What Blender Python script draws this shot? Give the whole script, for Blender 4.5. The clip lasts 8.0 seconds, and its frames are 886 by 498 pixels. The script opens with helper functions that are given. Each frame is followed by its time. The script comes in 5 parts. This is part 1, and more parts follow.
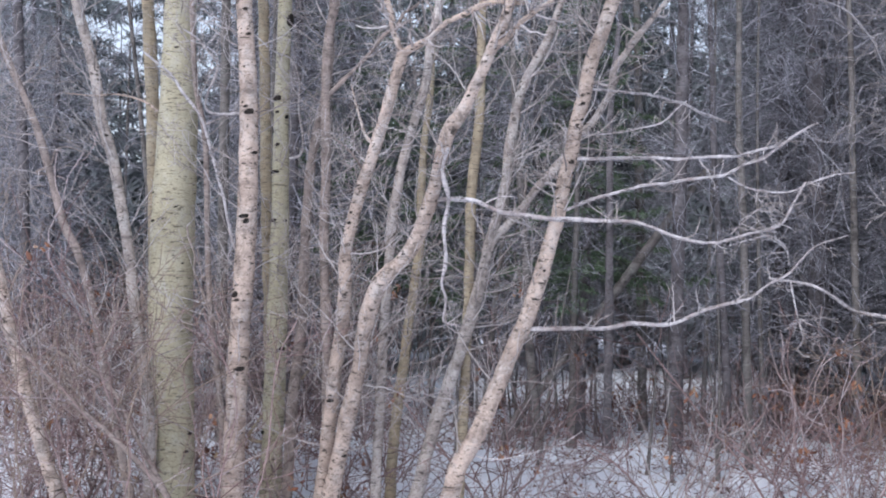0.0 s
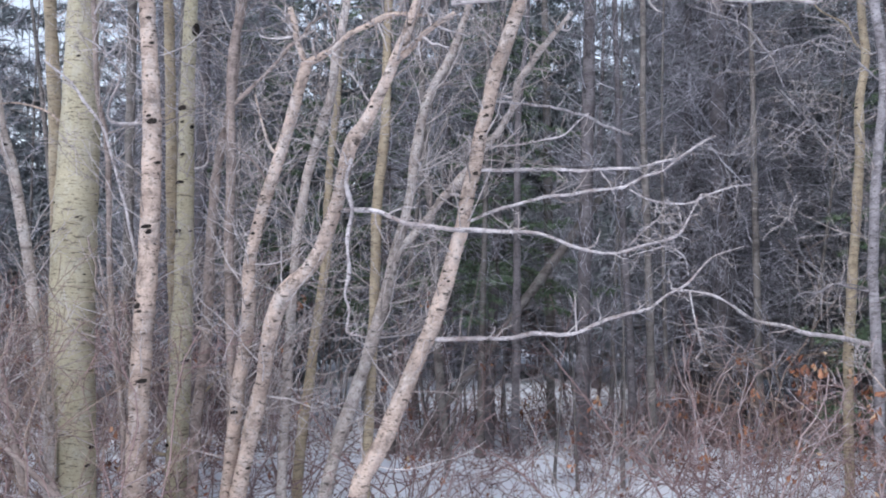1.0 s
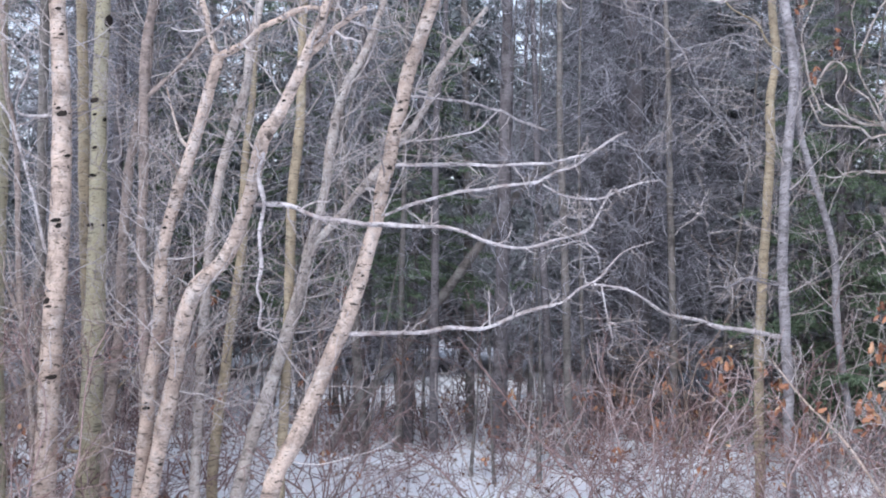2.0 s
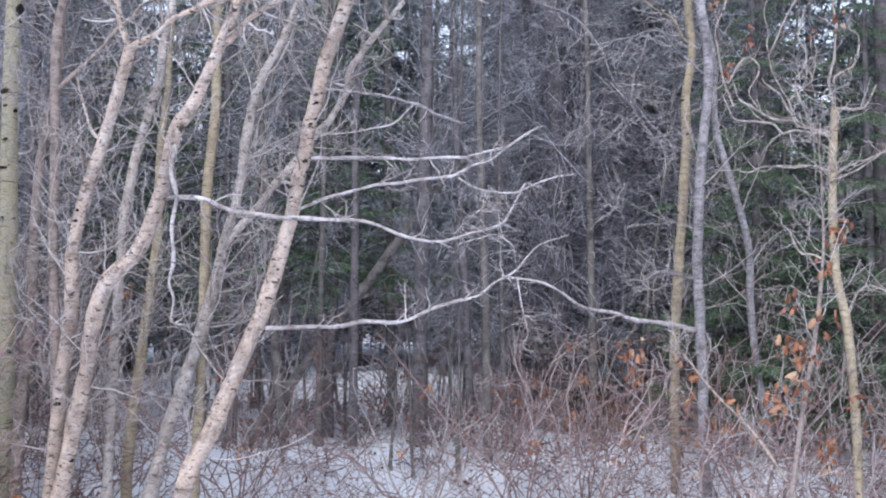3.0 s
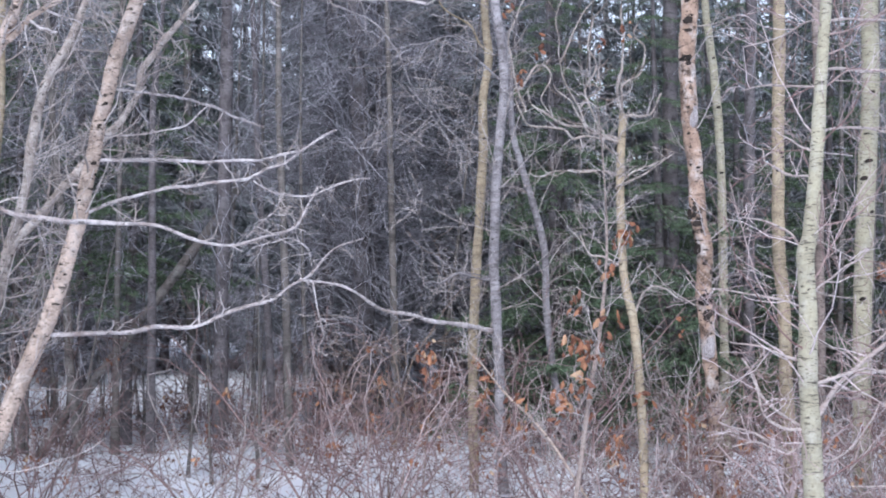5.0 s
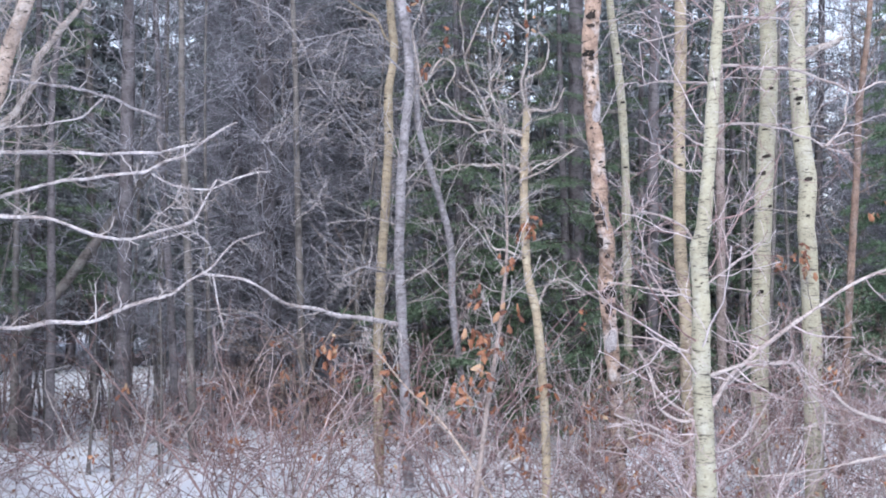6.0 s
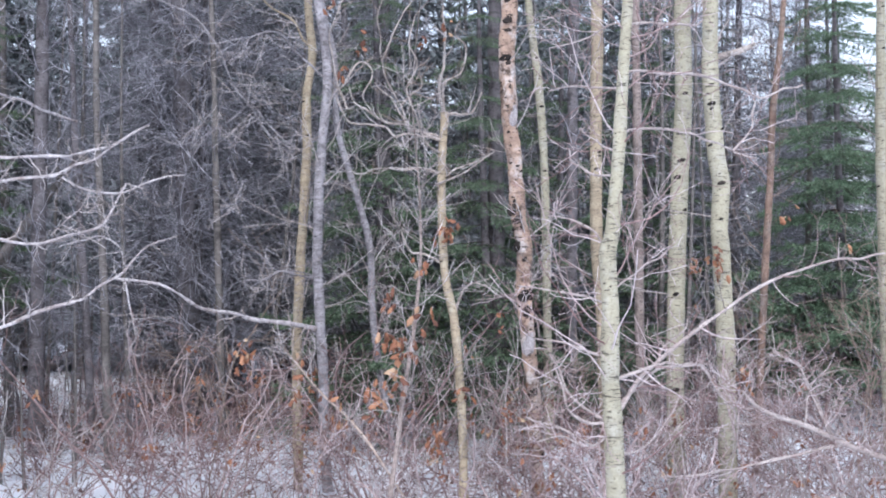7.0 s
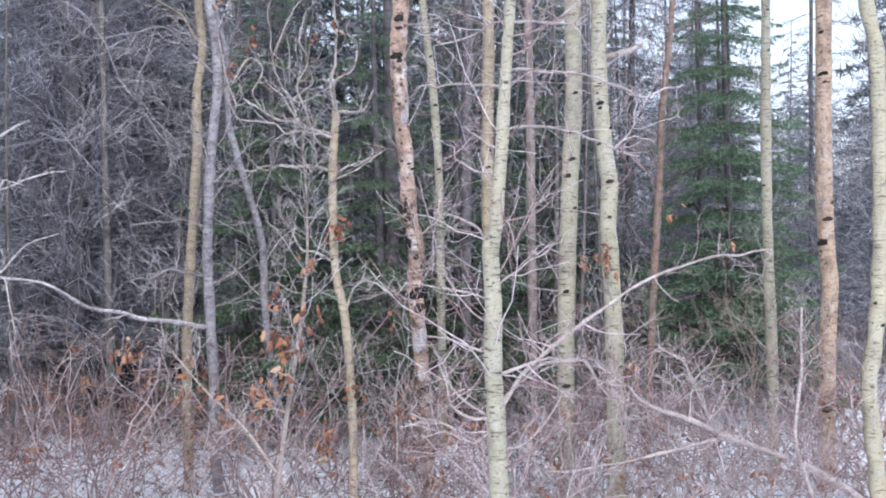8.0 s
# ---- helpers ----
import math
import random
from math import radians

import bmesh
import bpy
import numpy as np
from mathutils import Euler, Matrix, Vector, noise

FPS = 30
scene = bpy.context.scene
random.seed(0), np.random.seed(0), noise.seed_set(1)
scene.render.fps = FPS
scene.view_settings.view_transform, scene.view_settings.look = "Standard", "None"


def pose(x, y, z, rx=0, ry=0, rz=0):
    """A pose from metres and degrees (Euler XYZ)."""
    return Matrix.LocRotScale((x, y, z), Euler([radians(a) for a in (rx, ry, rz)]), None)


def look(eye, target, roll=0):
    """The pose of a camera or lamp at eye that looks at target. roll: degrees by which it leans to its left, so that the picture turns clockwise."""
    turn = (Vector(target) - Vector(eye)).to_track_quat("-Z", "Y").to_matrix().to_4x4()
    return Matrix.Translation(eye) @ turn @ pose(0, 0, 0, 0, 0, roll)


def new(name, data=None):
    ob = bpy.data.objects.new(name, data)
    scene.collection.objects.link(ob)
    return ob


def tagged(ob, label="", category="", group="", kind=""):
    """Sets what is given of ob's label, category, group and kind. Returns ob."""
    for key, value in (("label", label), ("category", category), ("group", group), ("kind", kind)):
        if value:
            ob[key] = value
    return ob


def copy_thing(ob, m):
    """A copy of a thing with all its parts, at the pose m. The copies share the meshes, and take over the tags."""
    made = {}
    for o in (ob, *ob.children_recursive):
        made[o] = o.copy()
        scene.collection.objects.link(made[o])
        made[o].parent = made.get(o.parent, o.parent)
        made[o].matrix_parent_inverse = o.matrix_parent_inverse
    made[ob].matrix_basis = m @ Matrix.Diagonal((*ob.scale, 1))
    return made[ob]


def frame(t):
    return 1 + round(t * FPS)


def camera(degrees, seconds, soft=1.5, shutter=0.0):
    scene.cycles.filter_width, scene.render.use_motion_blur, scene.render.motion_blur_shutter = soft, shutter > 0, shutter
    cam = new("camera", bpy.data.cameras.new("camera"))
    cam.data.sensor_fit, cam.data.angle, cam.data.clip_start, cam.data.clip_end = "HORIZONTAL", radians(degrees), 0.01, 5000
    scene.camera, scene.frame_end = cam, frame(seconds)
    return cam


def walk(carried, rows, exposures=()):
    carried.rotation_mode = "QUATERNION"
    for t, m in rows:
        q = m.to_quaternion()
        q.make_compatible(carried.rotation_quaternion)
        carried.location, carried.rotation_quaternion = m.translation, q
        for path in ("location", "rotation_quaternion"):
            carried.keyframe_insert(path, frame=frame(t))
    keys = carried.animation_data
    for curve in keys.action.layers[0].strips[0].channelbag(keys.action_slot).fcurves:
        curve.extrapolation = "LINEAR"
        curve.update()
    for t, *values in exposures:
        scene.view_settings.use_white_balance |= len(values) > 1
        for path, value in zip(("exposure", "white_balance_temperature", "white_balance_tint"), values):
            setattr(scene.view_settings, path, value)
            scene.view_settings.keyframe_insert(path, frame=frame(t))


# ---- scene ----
cam = camera(39.0, 8.0, soft=1.95)
PATH = [
    (0, (0.0000, 0.0000, 1.4500), (-0.3102, 3.9861, 1.5710), 1.00),
    (0.5, (0.0731, -0.0044, 1.4432), (-0.1054, 3.9888, 1.5940), 0.91),
    (1, (0.1052, -0.0192, 1.4454), (0.0484, 3.9771, 1.6072), 0.85),
    (1.5, (0.1498, -0.0318, 1.4479), (0.2158, 3.9646, 1.6046), 0.81),
    (3, (0.3081, -0.0356, 1.4493), (0.6952, 3.9435, 1.5783), 0.66),
    (3.5, (0.3290, -0.0386, 1.4535), (0.8691, 3.9226, 1.5851), 0.58),
    (4, (0.3537, -0.0588, 1.4624), (1.0184, 3.8832, 1.6000), 0.46),
    (4.5, (0.3945, -0.0741, 1.4642), (1.2061, 3.8402, 1.6058), 0.28),
    (6, (0.5471, -0.1014, 1.4721), (1.7611, 3.7083, 1.5859), 0.05),
    (6.5, (0.5850, -0.1081, 1.4760), (1.8989, 3.6683, 1.5877), -0.05),
    (7, (0.6498, -0.1356, 1.4805), (2.0694, 3.6021, 1.6022), -0.17),
    (7.5, (0.7048, -0.1649, 1.4741), (2.2718, 3.5131, 1.6027), -0.28),
    (8, (0.7605, -0.1852, 1.4618), (2.4535, 3.4368, 1.5826), -0.37),
]
walk(cam, [(t, look(eye, target, roll)) for t, eye, target, roll in PATH], exposures=[(0.0, 0.65, 6130, 13), (1.0, 0.69, 6130, 13), (1.5, 0.92, 6130, 13), (3.0, 0.87, 6010, 13), (3.5, 0.82, 6000, 13), (4.5, 0.83, 6000, 13), (6.0, 1.07, 6040, 13), (6.5, 1.05, 6050, 13), (7.5, 0.94, 6050, 13), (8.0, 0.96, 6050, 13)])

# ================================================================ world and light
SUN_DIR = (-0.35, -0.75, 1.25)
world = bpy.data.worlds.new("winter_sky")
scene.world = world
world.use_nodes = True
wn, wl = world.node_tree.nodes, world.node_tree.links
wn.clear()
sky = wn.new("ShaderNodeTexSky")
sky.sky_type = "NISHITA"
sky.sun_disc = False
sky.sun_elevation = radians(52)
sky.sun_rotation = radians(205)
sky.air_density, sky.dust_density, sky.ozone_density = 1.0, 1.5, 1.5
grey = wn.new("ShaderNodeHueSaturation")
grey.inputs["Saturation"].default_value = 0.5
bg = wn.new("ShaderNodeBackground")
bg.inputs["Strength"].default_value = 0.15
wo = wn.new("ShaderNodeOutputWorld")
wl.new(sky.outputs[0], grey.inputs["Color"])
wl.new(grey.outputs[0], bg.inputs["Color"])
wl.new(bg.outputs[0], wo.inputs["Surface"])

sun_data = bpy.data.lights.new("sun", "SUN")
sun_data.energy = 0.8
sun_data.angle = radians(25)
sun_data.color = (1.0, 0.97, 0.95)
sun = new("sun", sun_data)
sun.matrix_world = look(SUN_DIR, (0, 0, 0))

# ================================================================ materials


def mat(name, rough=0.85):
    m = bpy.data.materials.new(name)
    m.use_nodes = True
    b = m.node_tree.nodes["Principled BSDF"]
    b.inputs["Roughness"].default_value = rough
    b.inputs["Specular IOR Level"].default_value = 0.25
    return m, m.node_tree.nodes, m.node_tree.links, b


def ramp(n, stops):
    r = n.new("ShaderNodeValToRGB")
    e = r.color_ramp.elements
    e[0].position, e[0].color = stops[0][0], (*stops[0][1], 1)
    e[1].position, e[1].color = stops[-1][0], (*stops[-1][1], 1)
    for p, c in stops[1:-1]:
        x = e.new(p)
        x.color = (*c, 1)
    return r


def noise_at(n, l, coords, scale, stretch=(1, 1, 1), detail=4.0, rough=0.6):
    mp = n.new("ShaderNodeMapping")
    mp.inputs["Scale"].default_value = stretch
    t = n.new("ShaderNodeTexNoise")
    t.inputs["Scale"].default_value = scale
    t.inputs["Detail"].default_value = detail
    t.inputs["Roughness"].default_value = rough
    l.new(coords, mp.inputs["Vector"])
    l.new(mp.outputs[0], t.inputs["Vector"])
    return t


def mixed(n, l, fac, a, b, blend="MIX"):
    m = n.new("ShaderNodeMix")
    m.data_type, m.blend_type = "RGBA", blend
    for value, slot in ((fac, 0), (a, 6), (b, 7)):
        if isinstance(value, (int, float)):
            m.inputs[slot].default_value = value
        elif isinstance(value, tuple):
            m.inputs[slot].default_value = (*value, 1)
        else:
            l.new(value, m.inputs[slot])
    return m.outputs[2]


def bark(name, pale, deep, tint, dash=0.5, flake=0.3, relief=0.5):
    """Smooth bark: broad patches of two colours, dark level dashes, flakes, and a stain colour."""
    m, n, l, b = mat(name, 0.8)
    co = n.new("ShaderNodeTexCoord").outputs["Object"]
    broad = noise_at(n, l, co, 3.0, (1, 1, 0.45))
    base = ramp(n, ((0.32, deep), (0.62, pale)))
    l.new(broad.outputs[0], base.inputs[0])
    stain = noise_at(n, l, co, 7.0, (1, 1, 0.8), 6.0, 0.7)
    st = ramp(n, ((0.48, (0, 0, 0)), (0.68, (1, 1, 1))))
    l.new(stain.outputs[0], st.inputs[0])
    c1 = mixed(n, l, st.outputs[0], base.outputs[0], tint)
    fine = noise_at(n, l, co, 60.0, (1, 1, 1), 3.0)
    fr = ramp(n, ((0.3, (0.55, 0.55, 0.55)), (0.7, (1.2, 1.2, 1.2))))
    l.new(fine.outputs[0], fr.inputs[0])
    c2 = mixed(n, l, 0.4, c1, fr.outputs[0], "MULTIPLY")
    flaky = flake > 0.4
    band = noise_at(n, l, co, 6.0 if flaky else 4.5, (1, 1, 1.5 if flaky else 3.5), 6.0, 0.75)
    br = ramp(n, ((0.36, (0.62, 0.60, 0.60)), (0.56, (1.04, 1.03, 1.02))))
    l.new(band.outputs[0], br.inputs[0])
    c2 = mixed(n, l, min(1.0, 0.25 + 1.3 * flake), c2, br.outputs[0], "MULTIPLY")
    lent = noise_at(n, l, co, 17.0 if flaky else 11.0, (1, 1, 2.2 if flaky else 6.5), 4.0, 0.65)
    lr = ramp(n, ((0.585, (0, 0, 0)), (0.63, (1, 1, 1))))
    l.new(lent.outputs[0], lr.inputs[0])
    speck = noise_at(n, l, co, 34.0, (1, 1, 3.2), 2.0, 0.5)
    sr = ramp(n, ((0.63, (0, 0, 0)), (0.68, (0.8, 0.8, 0.8))))
    l.new(speck.outputs[0], sr.inputs[0])
    ring = noise_at(n, l, co, 5.0, (0.5, 0.5, 3.6), 5.0, 0.7)
    rr = ramp(n, ((0.56, (0, 0, 0)), (0.70, (0.75, 0.75, 0.75) if flaky else (0.3, 0.3, 0.3))))
    l.new(ring.outputs[0], rr.inputs[0])
    c2 = mixed(n, l, rr.outputs[0], c2, tuple(0.42 * v for v in deep))
    c2 = mixed(n, l, sr.outputs[0], c2, (0.07, 0.055, 0.048))
    dm = n.new("ShaderNodeMath")
    dm.operation = "MULTIPLY"
    dm.inputs[1].default_value = dash
    l.new(lr.outputs[0], dm.inputs[0])
    c3 = mixed(n, l, dm.outputs[0], c2, (0.045, 0.036, 0.03))
    crack = noise_at(n, l, co, 9.0, (1, 1, 0.9), 8.0, 0.75)
    cr = ramp(n, ((0.53, (0, 0, 0)), (0.62, (1, 1, 1))))
    l.new(crack.outputs[0], cr.inputs[0])
    fm = n.new("ShaderNodeMath")
    fm.operation = "MULTIPLY"
    fm.inputs[1].default_value = flake
    l.new(cr.outputs[0], fm.inputs[0])
    c4 = mixed(n, l, fm.outputs[0], c3, tuple(0.35 * v for v in deep))
    l.new(c4, b.inputs["Base Color"])
    bump = n.new("ShaderNodeBump")
    bump.inputs["Strength"].default_value = relief
    bump.inputs["Distance"].default_value = 0.008
    l.new(crack.outputs[0], bump.inputs["Height"])
    bump2 = n.new("ShaderNodeBump")
    bump2.inputs["Strength"].default_value = relief
    bump2.inputs["Distance"].default_value = 0.003
    l.new(lent.outputs[0], bump2.inputs["Height"])
    l.new(bump.outputs[0], bump2.inputs["Normal"])
    l.new(bump2.outputs[0], b.inputs["Normal"])
    return m


def varied(name, stops, rough=0.85, grain=30.0, by_object=False):
    """Small pieces whose colour runs from piece to piece, with a fine grain."""
    m, n, l, b = mat(name, rough)
    if by_object:
        r = n.new("ShaderNodeObjectInfo").outputs["Random"]
    else:
        r = n.new("ShaderNodeNewGeometry").outputs["Random Per Island"]
    cr = ramp(n, stops)
    l.new(r, cr.inputs[0])
    co = n.new("ShaderNodeTexCoord").outputs["Object"]
    g = noise_at(n, l, co, grain)
    gr = ramp(n, ((0.3, (0.65, 0.65, 0.65)), (0.7, (1.25, 1.25, 1.25))))
    l.new(g.outputs[0], gr.inputs[0])
    l.new(mixed(n, l, 1.0, cr.outputs[0], gr.outputs[0], "MULTIPLY"), b.inputs["Base Color"])
    return m


def snow_material():
    m, n, l, b = mat("snow", 0.6)
    co = n.new("ShaderNodeTexCoord").outputs["Object"]
    a = noise_at(n, l, co, 1.3, (1, 1, 1), 8.0, 0.7)
    r = ramp(n, ((0.30, (0.80, 0.84, 0.91)), (0.60, (0.88, 0.90, 0.94))))
    l.new(a.outputs[0], r.inputs[0])
    d = noise_at(n, l, co, 5.5, (1, 1, 1), 8.0, 0.78)
    dr = ramp(n, ((0.60, (0, 0, 0)), (0.67, (0.8, 0.7, 0.7))))
    l.new(d.outputs[0], dr.inputs[0])
    l.new(mixed(n, l, dr.outputs[0], r.outputs[0], (0.16, 0.11, 0.08)), b.inputs["Base Color"])
    bump = n.new("ShaderNodeBump")
    bump.inputs["Strength"].default_value = 0.5
    bump.inputs["Distance"].default_value = 0.03
    l.new(d.outputs[0], bump.inputs["Height"])
    l.new(bump.outputs[0], b.inputs["Normal"])
    return m


OLIVE = bark("olive_aspen_bark", (0.52, 0.475, 0.34), (0.43, 0.39, 0.275), (0.50, 0.48, 0.39), 0.75, 0.0, 0.08)
PINK = bark("pinkish_birch_bark", (0.65, 0.52, 0.44), (0.41, 0.325, 0.275), (0.64, 0.575, 0.535), 0.95, 0.7, 0.8)
PALE = bark("pale_aspen_bark", (0.47, 0.44, 0.325), (0.37, 0.345, 0.255), (0.475, 0.455, 0.38), 0.8, 0.12, 0.25)
GREYED = bark("greyish_birch_bark", (0.53, 0.465, 0.425), (0.35, 0.305, 0.28), (0.60, 0.575, 0.555), 0.8, 0.6, 0.8)
OCHRE = bark("ochre_bark", (0.47, 0.39, 0.275), (0.34, 0.28, 0.20), (0.46, 0.41, 0.31), 0.55, 0.35, 0.6)
ORANGE = bark("orange_pine_bark", (0.60, 0.44, 0.32), (0.46, 0.33, 0.24), (0.62, 0.51, 0.42), 0.8, 0.5, 0.9)
GREY = bark("grey_bark", (0.37, 0.352, 0.372), (0.25, 0.236, 0.25), (0.46, 0.445, 0.47), 0.5, 0.6, 0.7)
TAN = bark("grey_tan_bark", (0.40, 0.33, 0.30), (0.27, 0.22, 0.20), (0.42, 0.36, 0.33), 0.5, 0.55, 0.7)
RUST = bark("rust_bark", (0.33, 0.23, 0.18), (0.22, 0.15, 0.12), (0.34, 0.29, 0.26), 0.4, 0.6, 0.9)
BURNT = bark("peeling_scarred_bark", (0.60, 0.43, 0.33), (0.26, 0.18, 0.14), (0.68, 0.64, 0.62), 1.0, 1.0, 1.0)
DARK = bark("dark_spruce_bark", (0.20, 0.183, 0.193), (0.13, 0.12, 0.127), (0.24, 0.227, 0.242), 0.5, 0.9, 1.0)
POLE = bark("grey_brown_pole_bark", (0.25, 0.228, 0.215), (0.15, 0.137, 0.13), (0.25, 0.245, 0.23), 0.5, 0.7, 0.8)
DEADWOOD = bark("weathered_white_deadwood", (0.68, 0.65, 0.67), (0.45, 0.41, 0.41), (0.37, 0.31, 0.30), 0.7, 0.6, 0.8)
KNOT = varied("black_knot_scar", ((0.0, (0.02, 0.017, 0.015)), (1.0, (0.05, 0.04, 0.035))), 0.9, 80.0, True)
TWIG_PALE = varied("pale_twigs", ((0.0, (0.27, 0.23, 0.22)), (0.5, (0.44, 0.39, 0.37)), (1.0, (0.60, 0.56, 0.56))))
ROSE = bark("rose_grey_branch_bark", (0.60, 0.535, 0.51), (0.44, 0.375, 0.355), (0.40, 0.32, 0.30), 0.3, 0.3, 0.4)
TWIG_ROSE = varied("rose_grey_twigs", ((0.0, (0.23, 0.135, 0.13)), (0.45, (0.40, 0.305, 0.295)), (0.8, (0.58, 0.49, 0.485)), (1.0, (0.75, 0.67, 0.68))))
TWIG_PINK = varied("reddish_pink_twigs", ((0.0, (0.14, 0.08, 0.075)), (0.5, (0.30, 0.20, 0.19)), (0.8, (0.45, 0.36, 0.355)), (1.0, (0.62, 0.55, 0.56))))
TWIG_TAN = varied("tan_twigs", ((0.0, (0.19, 0.14, 0.11)), (0.5, (0.30, 0.23, 0.19)), (1.0, (0.42, 0.34, 0.29))))
TWIG_RED = varied("red_brown_twigs", ((0.0, (0.10, 0.06, 0.058)), (0.5, (0.245, 0.17, 0.168)), (0.8, (0.39, 0.315, 0.32)), (1.0, (0.58, 0.52, 0.535))))
TWIG_BROWN = varied("dark_brown_twigs", ((0.0, (0.09, 0.06, 0.055)), (0.5, (0.21, 0.15, 0.14)), (0.85, (0.36, 0.29, 0.28)), (1.0, (0.6, 0.52, 0.52))))
# grey dead twigs, paler and bluer: haze and sky light painted into the tones
TWIG_HAZED = varied("dark_dead_twigs", ((0.0, (0.15, 0.146, 0.165)), (0.55, (0.30, 0.292, 0.325)), (0.85, (0.47, 0.462, 0.51)), (1.0, (0.70, 0.69, 0.75))))
NEEDLES = varied("spruce_needles", ((0.0, (0.075, 0.118, 0.075)), (0.5, (0.135, 0.195, 0.12)), (1.0, (0.22, 0.285, 0.185))), 0.6)
NEEDLES_BRIGHT = varied("fresh_spruce_needles", ((0.0, (0.085, 0.145, 0.09)), (0.5, (0.16, 0.24, 0.15)), (1.0, (0.26, 0.35, 0.23))), 0.6)
BOUGH = varied("brown_bough_wood", ((0.0, (0.06, 0.05, 0.045)), (1.0, (0.13, 0.11, 0.10))))
# needles of the deeper spruces, greyed and blued: snow haze put into the colour
NEEDLES_HAZED = varied("dull_spruce_needles", ((0.0, (0.13, 0.15, 0.155)), (0.6, (0.22, 0.245, 0.255)), (1.0, (0.31, 0.335, 0.35))), 0.7)
LEAF = varied("dead_leaf", ((0.0, (0.16, 0.075, 0.055)), (0.5, (0.33, 0.15, 0.09)), (0.85, (0.46, 0.24, 0.14)), (1.0, (0.54, 0.41, 0.28))), 0.75, 60.0, True)
LITTER = varied("leaf_litter", ((0.0, (0.10, 0.055, 0.04)), (0.6, (0.22, 0.12, 0.08)), (1.0, (0.36, 0.2, 0.11))), 0.8)
SNOW = snow_material()

# ================================================================ geometry helpers


def tubes(P, R, sides):
    """Tapered tubes along B lines of N points: P (B, N, 3), R (B, N) or (B, N, sides). Gives vertices and quads."""
    B, N, _ = P.shape
    T = np.gradient(P, axis=1)
    T /= np.linalg.norm(T, axis=2, keepdims=True) + 1e-9
    ref = np.where((np.abs(T[:, :, 2]).mean(1) > 0.7)[:, None], (1.0, 0.0, 0.0), (0.0, 0.0, 1.0))[:, None, :]
    U = np.cross(T, ref)
    U /= np.linalg.norm(U, axis=2, keepdims=True) + 1e-9
    V = np.cross(T, U)
    a = np.arange(sides) * 2 * np.pi / sides
    if R.ndim == 2:
        R = R[:, :, None]
    ring = U[:, :, None] * np.cos(a)[:, None] + V[:, :, None] * np.sin(a)[:, None]
    verts = (P[:, :, None] + ring * (R * np.ones(sides))[..., None]).reshape(-1, 3)
    b, i, j = np.meshgrid(np.arange(B), np.arange(N - 1), np.arange(sides), indexing="ij")
    k = (j + 1) % sides
    at = lambda r, s: (b * N + r) * sides + s  # noqa: E731
    quads = np.stack([at(i, j), at(i, k), at(i + 1, k), at(i + 1, j)], -1).reshape(-1, 4)
    return verts, quads


def mesh_of(name, shapes, material, smooth=True):
    """One mesh out of several (vertices, faces) pairs, all faces with as many corners."""
    verts, faces, n = [], [], 0
    for v, f in shapes:
        verts.append(v)
        faces.append(f + n)
        n += len(v)
    verts, faces = np.concatenate(verts), np.concatenate(faces)
    me = bpy.data.meshes.new(name)
    me.vertices.add(len(verts))
    me.vertices.foreach_set("co", verts.astype(np.float32).ravel())
    c = faces.shape[1]
    me.loops.add(faces.size)
    me.loops.foreach_set("vertex_index", faces.astype(np.int32).ravel())
    me.polygons.add(len(faces))
    me.polygons.foreach_set("loop_start", np.arange(0, faces.size, c, dtype=np.int32))
    me.polygons.foreach_set("loop_total", np.full(len(faces), c, dtype=np.int32))
    me.polygons.foreach_set("use_smooth", np.full(len(faces), smooth))
    me.materials.append(material)
    me.update(calc_edges=True)
    return me


def part(name, shapes, material, parent, label="", kind="", smooth=True):
    ob = new(name, mesh_of(name, shapes, material, smooth))
    ob.parent = parent
    return tagged(ob, label=label, kind=kind)


def thing(name, base, label, category, group=""):
    ob = new(name)
    ob.empty_display_size = 0.2
    ob.location = base
    return tagged(ob, label=label, category=category, group=group)


def grow(P, R, count, length, ratio, points, rng, start=0.2, end=1.0, spread=(35, 75), lift=0.1, wander=0.25, least=0.0015, most=1.0):
    """count side shoots on each of the lines P, R."""
    B, N, _ = P.shape
    u = rng.uniform(start, end, (B, count)) * (N - 1.001)
    i = u.astype(int)
    f = (u - i)[..., None]
    rows = np.arange(B)[:, None]
    pos = P[rows, i] * (1 - f) + P[rows, i + 1] * f
    tan = P[rows, i + 1] - P[rows, i]
    tan /= np.linalg.norm(tan, axis=-1, keepdims=True) + 1e-9
    rad = R[rows, i] * ratio
    side = np.cross(tan, rng.normal(size=tan.shape))
    side /= np.linalg.norm(side, axis=-1, keepdims=True) + 1e-9
    ang = np.radians(rng.uniform(*spread, (B, count)))[..., None]
    way = np.cos(ang) * tan + np.sin(ang) * side
    L = length * rng.uniform(0.45, 1.2, (B, count)) * (1.1 - 0.6 * u / N)
    out = [pos]
    for _ in range(points - 1):
        way = way + wander * rng.normal(size=way.shape) + np.array((0, 0, lift))
        way /= np.linalg.norm(way, axis=-1, keepdims=True)
        out.append(out[-1] + way * (L / (points - 1))[..., None])
    Q = np.stack(out, 2).reshape(-1, points, 3)
    S = np.maximum(np.minimum(rad, most).reshape(-1, 1) * np.linspace(1, 0.3, points), least)
    return Q, S


